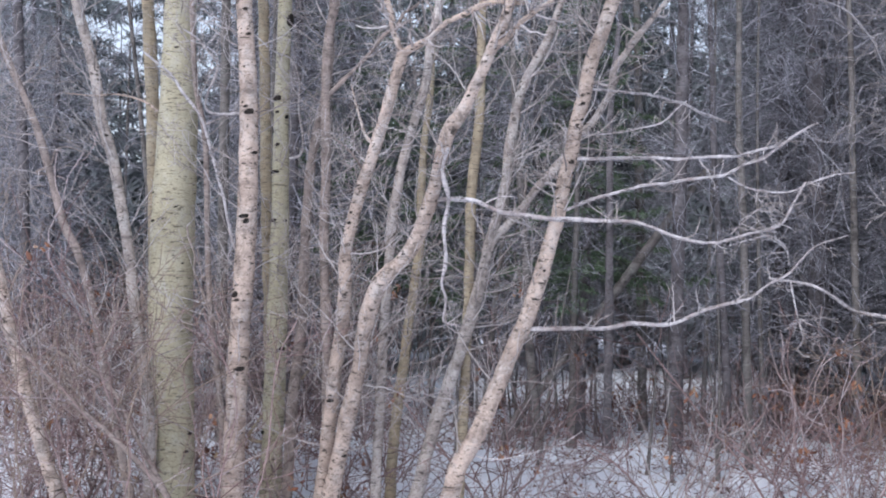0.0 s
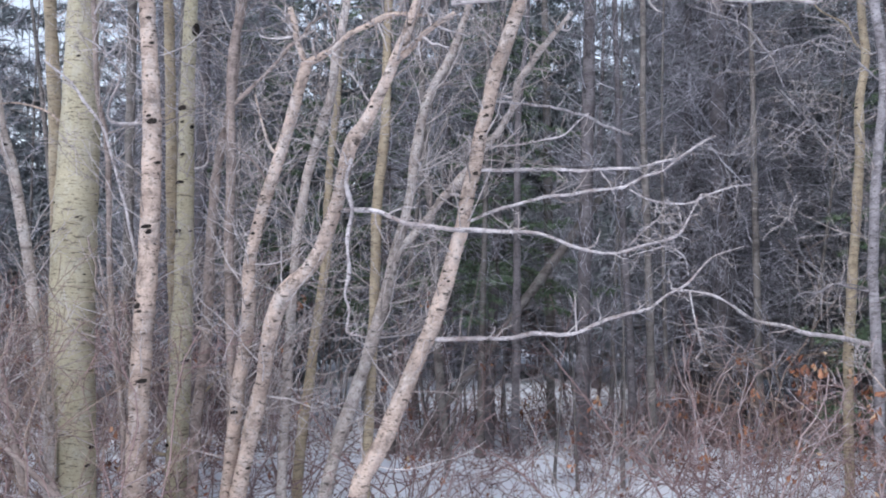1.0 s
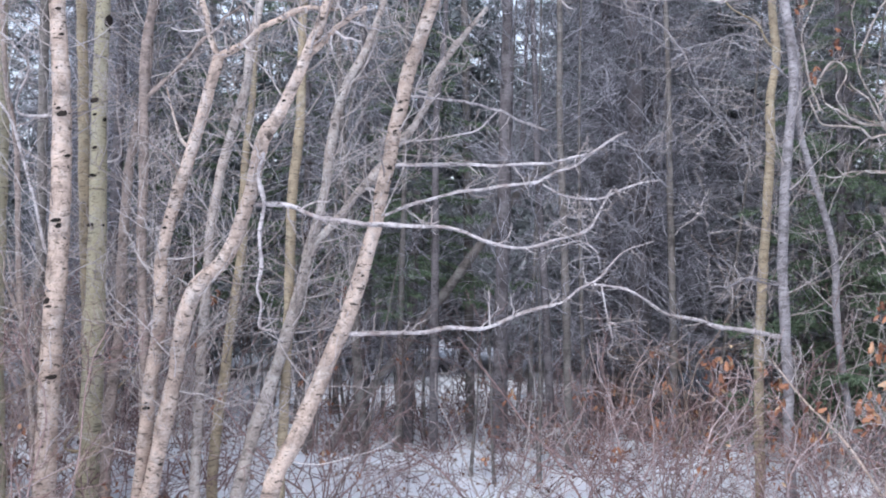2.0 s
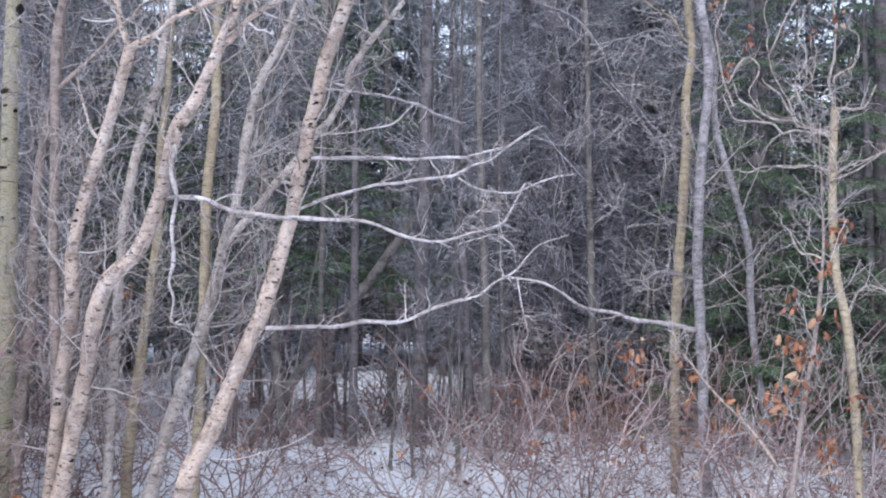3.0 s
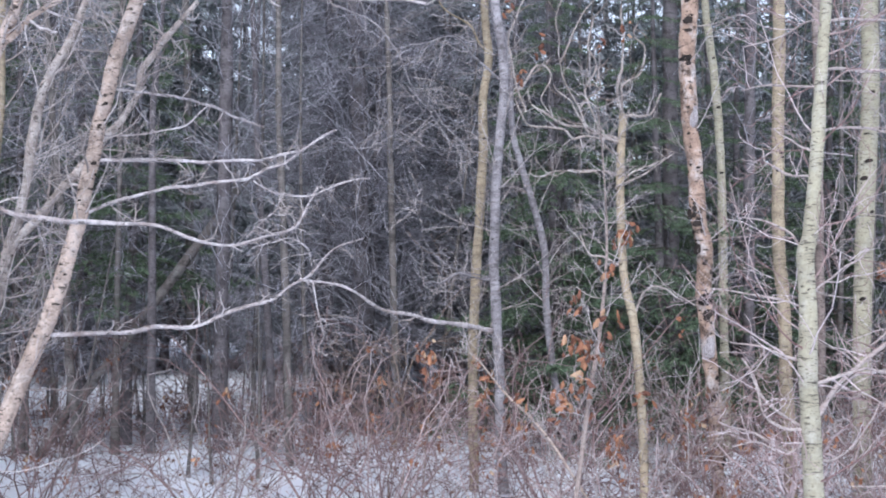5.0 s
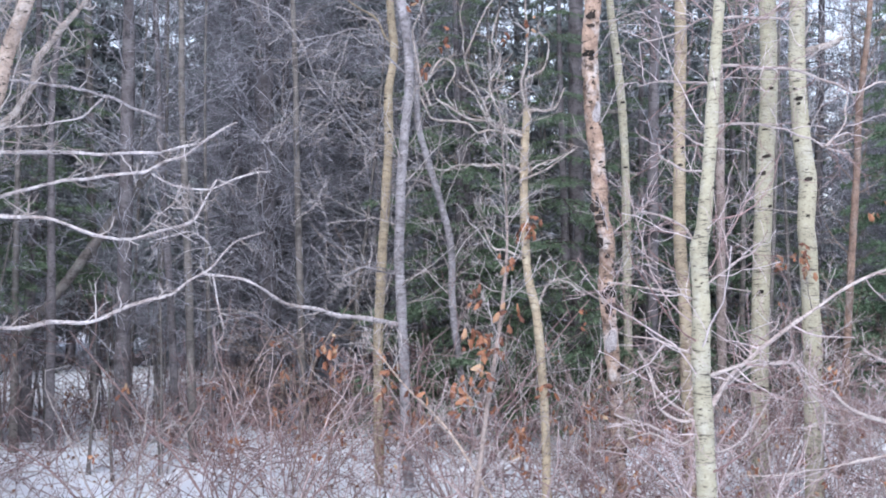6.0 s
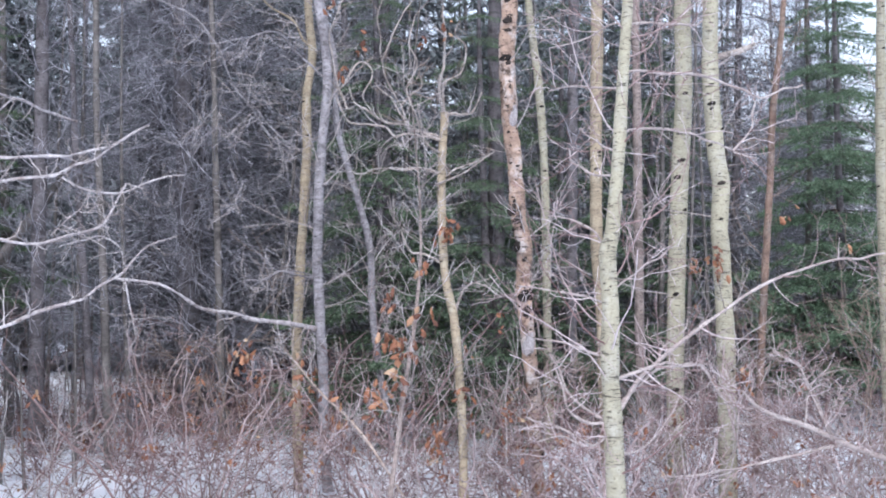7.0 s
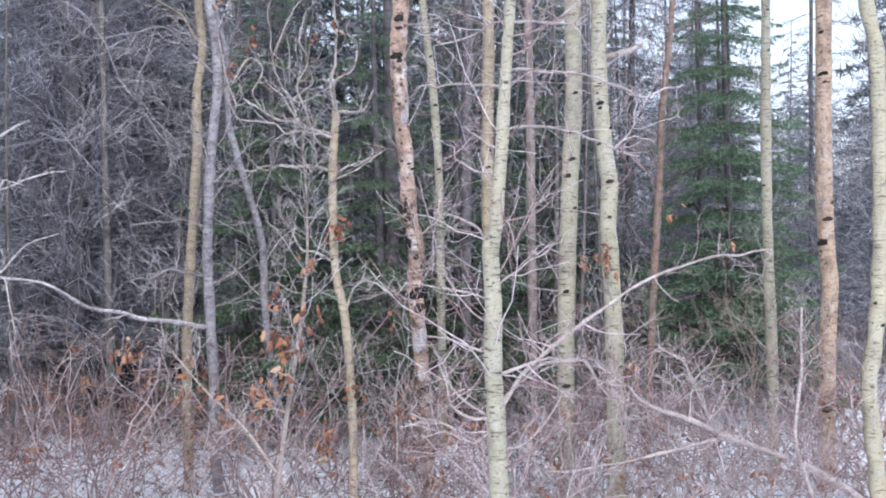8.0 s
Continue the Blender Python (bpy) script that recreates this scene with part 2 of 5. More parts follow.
def spline(nodes, step):
    """A smooth line through nodes (x, y, z, r), in even steps."""
    K = np.array(nodes, float)
    K = np.vstack([2 * K[0] - K[1], K, 2 * K[-1] - K[-2]])
    out = []
    for a, b, c, d in zip(K, K[1:], K[2:], K[3:]):
        m = max(2, int(np.linalg.norm(c[:3] - b[:3]) / step))
        t = np.linspace(0, 1, m, endpoint=False)[:, None]
        out.append(0.5 * (2 * b + (c - a) * t + (2 * a - 5 * b + 4 * c - d) * t**2 + (3 * b - a - 3 * c + d) * t**3))
    out.append(K[-2][None])
    end = K[-2].copy()
    end[:3] += (K[-2] - K[-3])[:3] / (np.linalg.norm((K[-2] - K[-3])[:3]) + 1e-9) * K[-2][3] * 0.35
    end[3] = 0.0012
    line = np.concatenate([*out, end[None]])
    return line[:, :3], np.maximum(line[:, 3], 0.0012)


def rough_radius(R, sides, rng, amount):
    """Radii that swell and dent along and round a stem."""
    N = len(R)
    z = np.arange(N)[:, None]
    a = np.arange(sides)[None] * 2 * np.pi / sides
    w = np.zeros((N, sides))
    for k in range(1, 7):
        w += np.sin(z * rng.uniform(0.05, 0.9) + rng.integers(0, 4) * a + rng.uniform(0, 6.3)) / k
    w += (0.12 if amount < 0.045 else 0.4) * rng.normal(size=(N, sides))
    return R[:, None] * (1 + amount * w)


def ground_z(x, y):
    """The height of the snow."""
    s = np.clip((np.asarray(y, float) - 8.6) / 2.6, 0, 1)
    z = -0.30 + 0.34 * s * s * (3 - 2 * s)
    return z + 0.05 * np.sin(1.3 * x + 0.7 * y) * np.sin(0.9 * y - 0.4 * x) + 0.025 * np.sin(3.1 * x + 1.0) * np.sin(2.7 * y)


def knot_mesh(name, material):
    """A branch scar: a dark, lumpy dome inside a raised rim with a drooping brow."""
    rng = np.random.default_rng(5)
    rings, sides = 5, 14
    a = np.arange(sides) * 2 * np.pi / sides
    v = []
    for r, h in ((0.0, 0.30), (0.35, 0.36), (0.62, 0.24), (0.85, 0.34), (1.12, -0.35)):
        wob = 1 + 0.16 * np.sin(2 * a + rng.uniform(0, 6.3)) + 0.10 * np.sin(5 * a + rng.uniform(0, 6.3)) + 0.05 * rng.normal(size=sides)
        brow = 1 + 0.35 * np.clip(-np.abs(np.sin(a)), -1, 0) * (r > 0.7) * (np.sin(a) < 0)
        v.append(np.stack([1.1 * r * np.cos(a) * wob, -h * np.ones(sides), r * np.sin(a) * wob * brow], -1))
    v = np.concatenate(v)
    i, j = np.meshgrid(np.arange(rings - 1), np.arange(sides), indexing="ij")
    k = (j + 1) % sides
    f = np.stack([i * sides + j, (i + 1) * sides + j, (i + 1) * sides + k, i * sides + k], -1).reshape(-1, 4)
    return mesh_of(name, [(v, f)], material)


def leaf_mesh(curl, seed):
    """A dead leaf, lobed and curled, with its stalk end at the origin."""
    rng = np.random.default_rng(seed)
    n = 6
    t = np.linspace(0, 1, n)
    half = 0.42 * np.sin(np.pi * np.clip(t * 0.93 + 0.05, 0, 1)) ** 0.8 * (1 + 0.25 * np.sin(t * 14))
    v = []
    for s in (-1, 0, 1):
        x = s * half * np.cos(curl)
        y = -np.abs(s) * half * np.sin(curl) + 0.25 * np.sin(2.5 * t) * curl + 0.03 * rng.normal(size=n)
        v.append(np.stack([x, y, -t * np.cos(0.4 * curl * t)], -1))
    v = np.concatenate(v)
    i, j = np.meshgrid(np.arange(2), np.arange(n - 1), indexing="ij")
    f = np.stack([i * n + j, i * n + j + 1, (i + 1) * n + j + 1, (i + 1) * n + j], -1).reshape(-1, 4)
    return mesh_of("leaf", [(v, f)], LEAF)


KNOT_MESH = knot_mesh("knot", KNOT)
PATCH_MESH = knot_mesh("bare_patch", DEADWOOD)
LEAF_MESHES = [leaf_mesh(c, k) for k, c in enumerate((1.0, 1.4, 1.8, 1.2))]


def add_leaf(parent, place, size, rng, base):
    ob = new("leaf", LEAF_MESHES[rng.integers(0, 4)])
    ob.parent = parent
    turn = Euler((rng.uniform(-0.6, 0.9), rng.uniform(-0.7, 0.7), rng.uniform(0, 6.3))).to_matrix().to_4x4()
    ob.matrix_basis = Matrix.Translation(Vector(place) - Vector(base)) @ turn @ Matrix.Diagonal((size, size, size, 1))



def leaf_cluster(owner, place, count, seed):
    rng = np.random.default_rng(seed)
    for _ in range(round(1.7 * count)):
        p = Vector(place) + Vector((rng.normal() * 0.036, rng.normal() * 0.03, rng.normal() * 0.045))
        add_leaf(owner, p, rng.uniform(0.045, 0.085), rng, owner.location)


# ================================================================ ground


def build_ground():
    xs = np.concatenate([np.linspace(-1500, -20, 14), np.linspace(-18, 34, 180), np.linspace(36, 1500, 14)])
    ys = np.concatenate([np.linspace(-1500, -6, 14), np.linspace(-5, 30, 120), np.linspace(32, 1500, 14)])
    X, Y = np.meshgrid(xs, ys, indexing="ij")
    Z = ground_z(X, Y)
    rng = np.random.default_rng(3)
    near = (np.abs(X - 8) < 26) & (Y > -5) & (Y < 30)
    Z = Z + near * 0.02 * rng.normal(size=Z.shape)
    v = np.stack([X, Y, Z], -1).reshape(-1, 3)
    n, m = X.shape
    i, j = np.meshgrid(np.arange(n - 1), np.arange(m - 1), indexing="ij")
    f = np.stack([i * m + j, (i + 1) * m + j, (i + 1) * m + j + 1, i * m + j + 1], -1).reshape(-1, 4)
    ob = new("ground", mesh_of("ground", [(v, f)], SNOW))
    tagged(ob, label="snow-covered forest floor with leaf litter showing through", category="ground", kind="structure")


build_ground()

# ================================================================ standing trees


def scar(owner, place, radius, side, size, tall, mesh):
    """A knot or a bare patch on a stem; side: the turn from -y towards +x, in radians."""
    out = Vector((math.sin(side), -math.cos(side), 0))
    flat = min(size, float(radius) * 0.5)
    ob = new(mesh.name.split(".")[0], mesh)
    ob.parent = owner
    ob.matrix_basis = Matrix.Translation(Vector(place) + out * float(radius) * 0.99) @ Matrix.Rotation(side, 4, "Z") @ Matrix.Diagonal((size, flat, size * tall, 1))


def tree(name, material, nodes, label, seed, top=6.5, twigs=TWIG_PALE, count=30, knots=0, low=0.6, reach=0.55, category="tree", stop=False, uneven=0.065, crown=6, wander=0.13, marks=(), patches=()):
    """A tree along nodes (x, y, z, radius) from high to low. stop: it ends at its first node."""
    rng = np.random.default_rng(seed)
    line = [tuple(p) for p in nodes[::-1]]
    a, b = np.array(line[0]), np.array(line[1])
    gz = float(ground_z(a[0], a[1]))
    way = (a - b)[:3] / max(1e-3, abs((a - b)[2]))
    drop = a[2] - gz + 0.06
    if drop > 0.12:
        way = np.clip(way, -0.6, 0.6)
        foot = (a[0] + way[0] * drop, a[1] + way[1] * drop, gz - 0.06, a[3] * 1.25)
        line.insert(0, foot)
        if drop > 0.5:
            line.insert(1, (a[0] + way[0] * drop * 0.75, a[1] + way[1] * drop * 0.75, gz + drop * 0.2, a[3] * 1.06))
    if not stop:
        a, b = np.array(line[-1]), np.array(line[-2])
        way = (a - b)[:3] / max(0.05, np.linalg.norm((a - b)[:3]))
        p, r, n = a[:3].copy(), a[3], 5
        step = max(0.2, (top - a[2]) / n)
        for k in range(n):
            way = way * 0.75 + np.array((0.04 * rng.normal(), 0.04 * rng.normal(), 0.28))
            way /= np.linalg.norm(way)
            p = p + way * step
            line.append((*p, a[3] * (1 - 0.8 * (k + 1) / n)))
    base = np.array((line[0][0], line[0][1], gz))
    ob = thing(name, base, label, category)
    P, R = spline(line, 0.035)
    P = P - base
    sides = 16 if R.max() > 0.08 else 12
    rr = rough_radius(R, sides, rng, uneven)
    part("trunk", [tubes(P[None], rr[None], sides)], material, ob)
    STEMS[ob.name] = P + base
    # fine shoots along the stem
    h = P[:, 2]
    f0 = float(np.searchsorted(h, low)) / len(h)
    Q, S = grow(P[None], R[None], int(1.1 * count), reach, 0.22, 8, rng, min(f0, 0.8), 1.0, (35, 85), 0.09, wander, 0.0024, 0.0055)
    Q2, S2 = grow(Q, S, 5, reach * 0.5, 0.6, 5, rng, 0.2, 1.0, (30, 65), 0.05, 0.14, 0.0018)
    Q3, S3 = grow(Q2, S2, 2, reach * 0.22, 0.7, 4, rng, 0.2, 1.0, (30, 65), 0.04, 0.25, 0.0015)
    shapes = [tubes(Q, S, 4), tubes(Q2, S2, 3), tubes(Q3, S3, 3)]
    if crown and not stop:
        C, D = grow(P[None], R[None], crown, 1.5, 0.5, 8, rng, 0.72, 0.98, (35, 65), 0.12, 0.15, 0.004)
        C2, D2 = grow(C, D, 6, 0.7, 0.5, 6, rng, 0.2, 1.0, (30, 60), 0.08, 0.2, 0.002)
        C3, D3 = grow(C2, D2, 4, 0.3, 0.6, 4, rng, 0.2, 1.0, (30, 60), 0.05, 0.2, 0.0016)
        part("crown", [tubes(C, D, 6), tubes(C2, D2, 4), tubes(C3, D3, 3)], twigs, ob, kind="stuff")
    part("twig_spray", shapes, twigs, ob, kind="stuff")
    for k in range(knots):
        i = int(rng.uniform(0.05, 0.75) * len(P))
        scar(ob, P[i], R[i], rng.uniform(-1.3, 1.3), min(0.02, float(R[i]) * rng.uniform(0.14, 0.28) + 0.002), rng.uniform(0.6, 1.1), KNOT_MESH)
    for z, side, size, tall in marks:
        for k in range(2 + int(size * tall / 0.035)):
            off = rng.normal() if k else 0.0
            i = int(np.argmin(np.abs(P[:, 2] + base[2] - z - size * tall * off)))
            turn = rng.normal() * 0.5 * size / float(R[i]) if k else 0.0
            scar(ob, P[i], R[i], side + turn, size * (rng.uniform(0.12, 0.35) if k else 0.62), rng.uniform(0.7, 1.5) if k else min(tall, 1.6), KNOT_MESH)
    for z, side, size, tall in patches:
        i = int(np.argmin(np.abs(P[:, 2] + base[2] - z)))
        scar(ob, P[i], R[i], side, size, tall, PATCH_MESH)
    return ob


STEMS = {}


def limb(owner, nodes, material, seed, count=14, reach=0.3, twigs=TWIG_PALE, label="", uneven=0.17, crook=1.0):
    """A limb with its twigs, along nodes (x, y, z, radius) from its foot to its tip."""
    rng = np.random.default_rng(seed)
    stem, foot = STEMS[owner.name], np.array(nodes[0][:3])
    near = stem[np.argmin(np.linalg.norm(stem - foot - (0, 0, -0.04), axis=1))]
    if 0.02 < np.linalg.norm(near - foot) < 0.3:
        nodes = [(*near, nodes[0][3] * 1.2), *nodes]
    P, R = spline(nodes, 0.03)
    P = P - np.array(owner.location)
    R = R * np.linspace(0.85, 0.7, len(R))
    bend = np.repeat(rng.normal(size=(len(P) // 4 + 2, 3)), 4, 0)
    bend = np.stack([np.convolve(bend[:, c], np.ones(5) / 5, "same") for c in range(3)], -1)[: len(P)]
    P = P + 0.014 * crook * bend * np.linspace(0.2, 1, len(P))[:, None]
    ob = part("limb", [tubes(P[None], rough_radius(R, 8, rng, uneven)[None], 8)], material, owner, label)
    if count:
        Q, S = grow(P[None], R[None], count, reach, 0.5, 6, rng, 0.1, 1.0, (48, 88), 0.05, 0.22, 0.002)
        Q2, S2 = grow(Q, S, 3, reach * 0.5, 0.6, 5, rng, 0.2, 1.0, (30, 65), 0.03, 0.25, 0.0016)
        part("twig_spray", [tubes(Q, S, 4), tubes(Q2, S2, 3)], twigs, ob, kind="stuff")
    return ob


owner = tree("leaning_tree", TAN, [(-3.687, 8.200, 3.082, 0.0230), (-3.416, 8.200, 2.491, 0.0248), (-3.213, 8.200, 1.853, 0.0267), (-3.112, 8.200, 1.660, 0.0285), (-3.002, 8.200, 1.322, 0.0284), (-2.908, 8.200, 0.911, 0.0303)], "thin grey-tan leaning young tree with bare twigs", 11, count=41, top=5.1, reach=0.6875)
limb(owner, [(-3.422, 8.200, 2.174, 0.0096), (-3.292, 8.164, 2.233, 0.0081), (-3.222, 8.128, 2.333, 0.0066), (-3.032, 8.083, 2.317, 0.0052)], TAN, 12, count=9, reach=0.28)
owner = tree("birch_tree", GREYED, [(-3.334, 8.650, 3.451, 0.0364), (-3.204, 8.650, 3.011, 0.0382), (-3.130, 8.650, 2.638, 0.0402), (-3.017, 8.650, 2.229, 0.0401), (-2.906, 8.650, 1.680, 0.0399), (-2.862, 8.650, 1.330, 0.0399), (-2.780, 8.650, 0.876, 0.0418), (-2.717, 8.650, 0.396, 0.0417), (-2.718, 8.650, -0.029, 0.0417)], "slender pinkish-grey birch, slightly leaning, bare", 13, count=54, knots=3, top=5.9, reach=0.6875)
limb(owner, [(-2.718, 8.650, 2.662, 0.0100), (-2.808, 8.614, 2.725, 0.0085), (-3.017, 8.578, 2.762, 0.0069), (-3.355, 8.542, 2.764, 0.0054)], PINK, 14, count=9, reach=0.28)
tree("leaning_tree", PINK, [(-3.631, 8.200, 1.429, 0.0382), (-3.513, 8.200, 0.964, 0.0437), (-3.377, 8.200, 0.509, 0.0455), (-3.196, 8.200, -0.006, 0.0492)], "pinkish leaning birch stem at the edge of the brush", 15, count=28, top=2.9, reach=0.6875)
tree("leaning_sapling", TAN, [(-3.494, 7.900, 1.156, 0.0110), (-3.411, 7.900, 1.055, 0.0128), (-3.025, 7.900, 0.695, 0.0164), (-2.713, 7.900, 0.432, 0.0182), (-2.462, 7.900, 0.197, 0.0199), (-2.360, 7.900, 0.070, 0.0199)], "thin tan stem leaning low over the brush", 16, count=16, top=1.4, crown=0, twigs=TWIG_TAN, reach=0.6875)
tree("aspen_tree", OLIVE, [(-2.615, 8.800, 3.487, 0.1103), (-2.614, 8.800, 2.668, 0.1383), (-2.634, 8.800, 1.851, 0.1583), (-2.636, 8.800, 1.205, 0.1580), (-2.599, 8.800, 0.639, 0.1454), (-2.573, 8.800, -0.092, 0.1451)], "thick olive-yellow aspen trunk with black knots and dashes", 17, count=14, knots=5, top=8.3, reach=0.625, uneven=0.018, marks=[(3.11, 0.11, 0.02, 0.8), (2.0, 0.37, 0.02, 0.7), (2.09, -1.0, 0.02, 0.9), (2.96, -0.7, 0.016, 0.8), (2.1, 1.48, 0.016, 0.7), (1.78, 0.92, 0.016, 0.6), (1.59, 0.81, 0.016, 0.6)])
tree("aspen_tree", OCHRE, [(-3.087, 9.500, 3.654, 0.0485), (-3.014, 9.500, 2.584, 0.0528), (-2.956, 9.500, 1.006, 0.0525), (-2.920, 9.500, -0.163, 0.0567)], "thin ochre aspen standing behind a thick one", 18, count=22, top=7, reach=0.6875)
owner = tree("birch_tree", PINK, [(-2.053, 8.400, 3.391, 0.0543), (-2.002, 8.400, 2.616, 0.0638), (-2.004, 8.400, 1.731, 0.0694), (-2.040, 8.400, 0.905, 0.0711), (-2.058, 8.400, 0.029, 0.0766)], "pinkish-cream birch with peeling bark and dark knots", 19, count=48, knots=5, top=7.1, uneven=0.04, reach=0.6875, marks=[(2.6, 0.23, 0.041, 1.0), (1.9, -0.14, 0.047, 0.6), (2.35, 0.91, 0.031, 0.8), (0.86, 0.4, 0.047, 0.7), (3.16, 0.59, 0.026, 0.8), (1.38, -0.64, 0.031, 1.4)])
limb(owner, [(-2.079, 8.400, 1.684, 0.0116), (-2.132, 8.346, 1.949, 0.0134), (-2.223, 8.310, 2.329, 0.0134), (-2.322, 8.256, 2.596, 0.0134), (-2.468, 8.220, 2.819, 0.0133), (-2.667, 8.166, 2.991, 0.0076)], DEADWOOD, 20, count=8)
limb(owner, [(-2.115, 8.400, 1.053, 0.0116), (-2.239, 8.364, 1.278, 0.0115), (-2.310, 8.328, 1.469, 0.0096), (-2.382, 8.292, 1.827, 0.0076)], TAN, 21, count=8)
limb(owner, [(-2.299, 8.400, 2.636, 0.0117), (-2.245, 8.373, 2.846, 0.0103), (-2.236, 8.346, 2.978, 0.0089), (-2.325, 8.310, 3.103, 0.0076), (-2.459, 8.283, 3.192, 0.0063)], DEADWOOD, 22, count=9, reach=0.28)
owner = tree("aspen_tree", OLIVE, [(-1.975, 9.400, 3.631, 0.0520), (-1.988, 9.400, 2.756, 0.0584), (-1.981, 9.400, 1.891, 0.0689), (-1.992, 9.400, 0.848, 0.0816), (-2.013, 9.400, -0.127, 0.0856)], "olive-green aspen with black branch scars", 23, count=41, knots=5, top=7.6, uneven=0.03, reach=0.6875, marks=[(2.86, -0.55, 0.046, 0.9), (3.45, 1.33, 0.064, 1.6), (2.3, -0.81, 0.041, 0.7), (1.93, -0.8, 0.046, 0.6), (0.95, 0.65, 0.046, 0.8), (1.92, 0.82, 0.024, 0.8), (2.72, 1.0, 0.024, 1.3)])
limb(owner, [(-2.183, 9.400, 0.306, 0.0129), (-1.826, 9.292, 0.690, 0.0106), (-1.517, 9.175, 0.985, 0.0084)], OCHRE, 24, count=6, reach=0.2)
limb(owner, [(-1.816, 9.400, 2.456, 0.0107), (-1.857, 9.373, 2.757, 0.0096), (-1.868, 9.346, 3.097, 0.0083), (-2.016, 9.319, 3.215, 0.0071), (-2.183, 9.292, 3.344, 0.0059)], DEADWOOD, 25, count=9, reach=0.28)
tree("aspen_tree", OCHRE, [(-2.241, 9.800, 3.718, 0.0407), (-2.170, 9.800, 1.909, 0.0450), (-2.136, 9.800, 1.196, 0.0448), (-2.097, 9.800, -0.140, 0.0446)], "thin brownish aspen among thicker trunks", 26, count=19, top=6.5, reach=0.6875)
owner = tree("young_tree", TAN, [(-1.485, 8.800, 3.491, 0.0344), (-1.541, 8.800, 3.075, 0.0343), (-1.532, 8.800, 2.271, 0.0342), (-1.534, 8.800, 1.747, 0.0342), (-1.497, 8.800, 0.896, 0.0360), (-1.478, 8.800, 0.030, 0.0360)], "thin reddish-tan upright young tree", 27, count=41, top=5.8, reach=0.6875)
limb(owner, [(-1.487, 8.800, 2.837, 0.0202), (-1.302, 8.908, 3.060, 0.0183), (-1.137, 9.016, 3.290, 0.0165), (-0.930, 9.133, 3.563, 0.0146)], TAN, 28, count=8)
tree("young_tree", TAN, [(-1.566, 9.100, 3.304, 0.0272), (-1.587, 9.100, 2.931, 0.0313), (-1.691, 9.100, 2.367, 0.0354), (-1.729, 9.100, 1.752, 0.0375), (-1.739, 9.100, 1.157, 0.0395), (-1.795, 9.100, 0.592, 0.0415), (-1.823, 9.100, -0.070, 0.0435)], "thin grey-tan crooked young tree", 29, count=35, top=3.6, crown=0, reach=0.6875)
owner = tree("birch_tree", PINK, [(-0.887, 7.798, 2.918, 0.0356), (-1.028, 7.930, 2.449, 0.0380), (-1.160, 8.030, 2.091, 0.0403), (-1.270, 8.143, 1.687, 0.0408), (-1.295, 8.248, 1.310, 0.0451), (-1.367, 8.377, 0.850, 0.0476), (-1.431, 8.506, 0.389, 0.0503), (-1.484, 8.612, 0.012, 0.0527)], "leaning pinkish birch that forks high up", 30, count=38, knots=5, stop=True, reach=0.6875, marks=[(1.84, -0.18, 0.023, 1.0), (0.68, -0.11, 0.034, 0.8)])
limb(owner, [(-0.888, 7.803, 2.918, 0.0267), (-0.945, 7.785, 3.073, 0.0249), (-0.986, 7.767, 3.252, 0.0231)], PINK, 31, count=8)
limb(owner, [(-0.888, 7.803, 2.918, 0.0285), (-0.741, 7.695, 2.985, 0.0246), (-0.562, 7.587, 3.083, 0.0225), (-0.383, 7.479, 3.140, 0.0204), (-0.107, 7.380, 3.148, 0.0184)], PINK, 32, count=16)
limb(owner, [(0.028, 7.450, 3.227, 0.0173), (0.706, 7.375, 3.271, 0.0171), (1.206, 7.300, 3.259, 0.0170), (1.658, 7.225, 3.214, 0.0168), (2.139, 7.150, 3.194, 0.0133)], DEADWOOD, 33, count=8)
limb(owner, [(-1.132, 7.943, 2.407, 0.0127), (-1.191, 7.943, 2.594, 0.0099), (-1.225, 7.943, 2.740, 0.0070)], PINK, 34, count=9, reach=0.28)
limb(owner, [(-1.154, 8.000, 2.201, 0.0073), (-1.259, 7.946, 2.340, 0.0057), (-1.406, 7.892, 2.456, 0.0040)], TAN, 35, count=9, reach=0.28)
owner = tree("birch_tree", PINK, [(-0.193, 7.350, 3.152, 0.0284), (-0.304, 7.393, 2.867, 0.0336), (-0.466, 7.523, 2.543, 0.0393), (-0.581, 7.592, 2.369, 0.0431), (-0.669, 7.726, 2.035, 0.0439), (-0.815, 7.866, 1.684, 0.0465), (-1.017, 7.951, 1.471, 0.0542), (-1.125, 8.063, 1.191, 0.0513), (-1.186, 8.194, 0.866, 0.0521), (-1.307, 8.377, 0.409, 0.0551), (-1.400, 8.529, 0.029, 0.0600)], "leaning pinkish-cream birch with white dead branches", 36, count=48, knots=5, top=5.1, reach=0.6875, marks=[(0.31, 0.81, 0.026, 1.0), (1.14, -0.2, 0.018, 1.0), (2.39, 0.35, 0.021, 0.8)])
limb(owner, [(-0.303, 7.396, 2.868, 0.0270), (-0.158, 7.315, 2.962, 0.0251), (0.033, 7.234, 3.126, 0.0231)], PINK, 37, count=8)
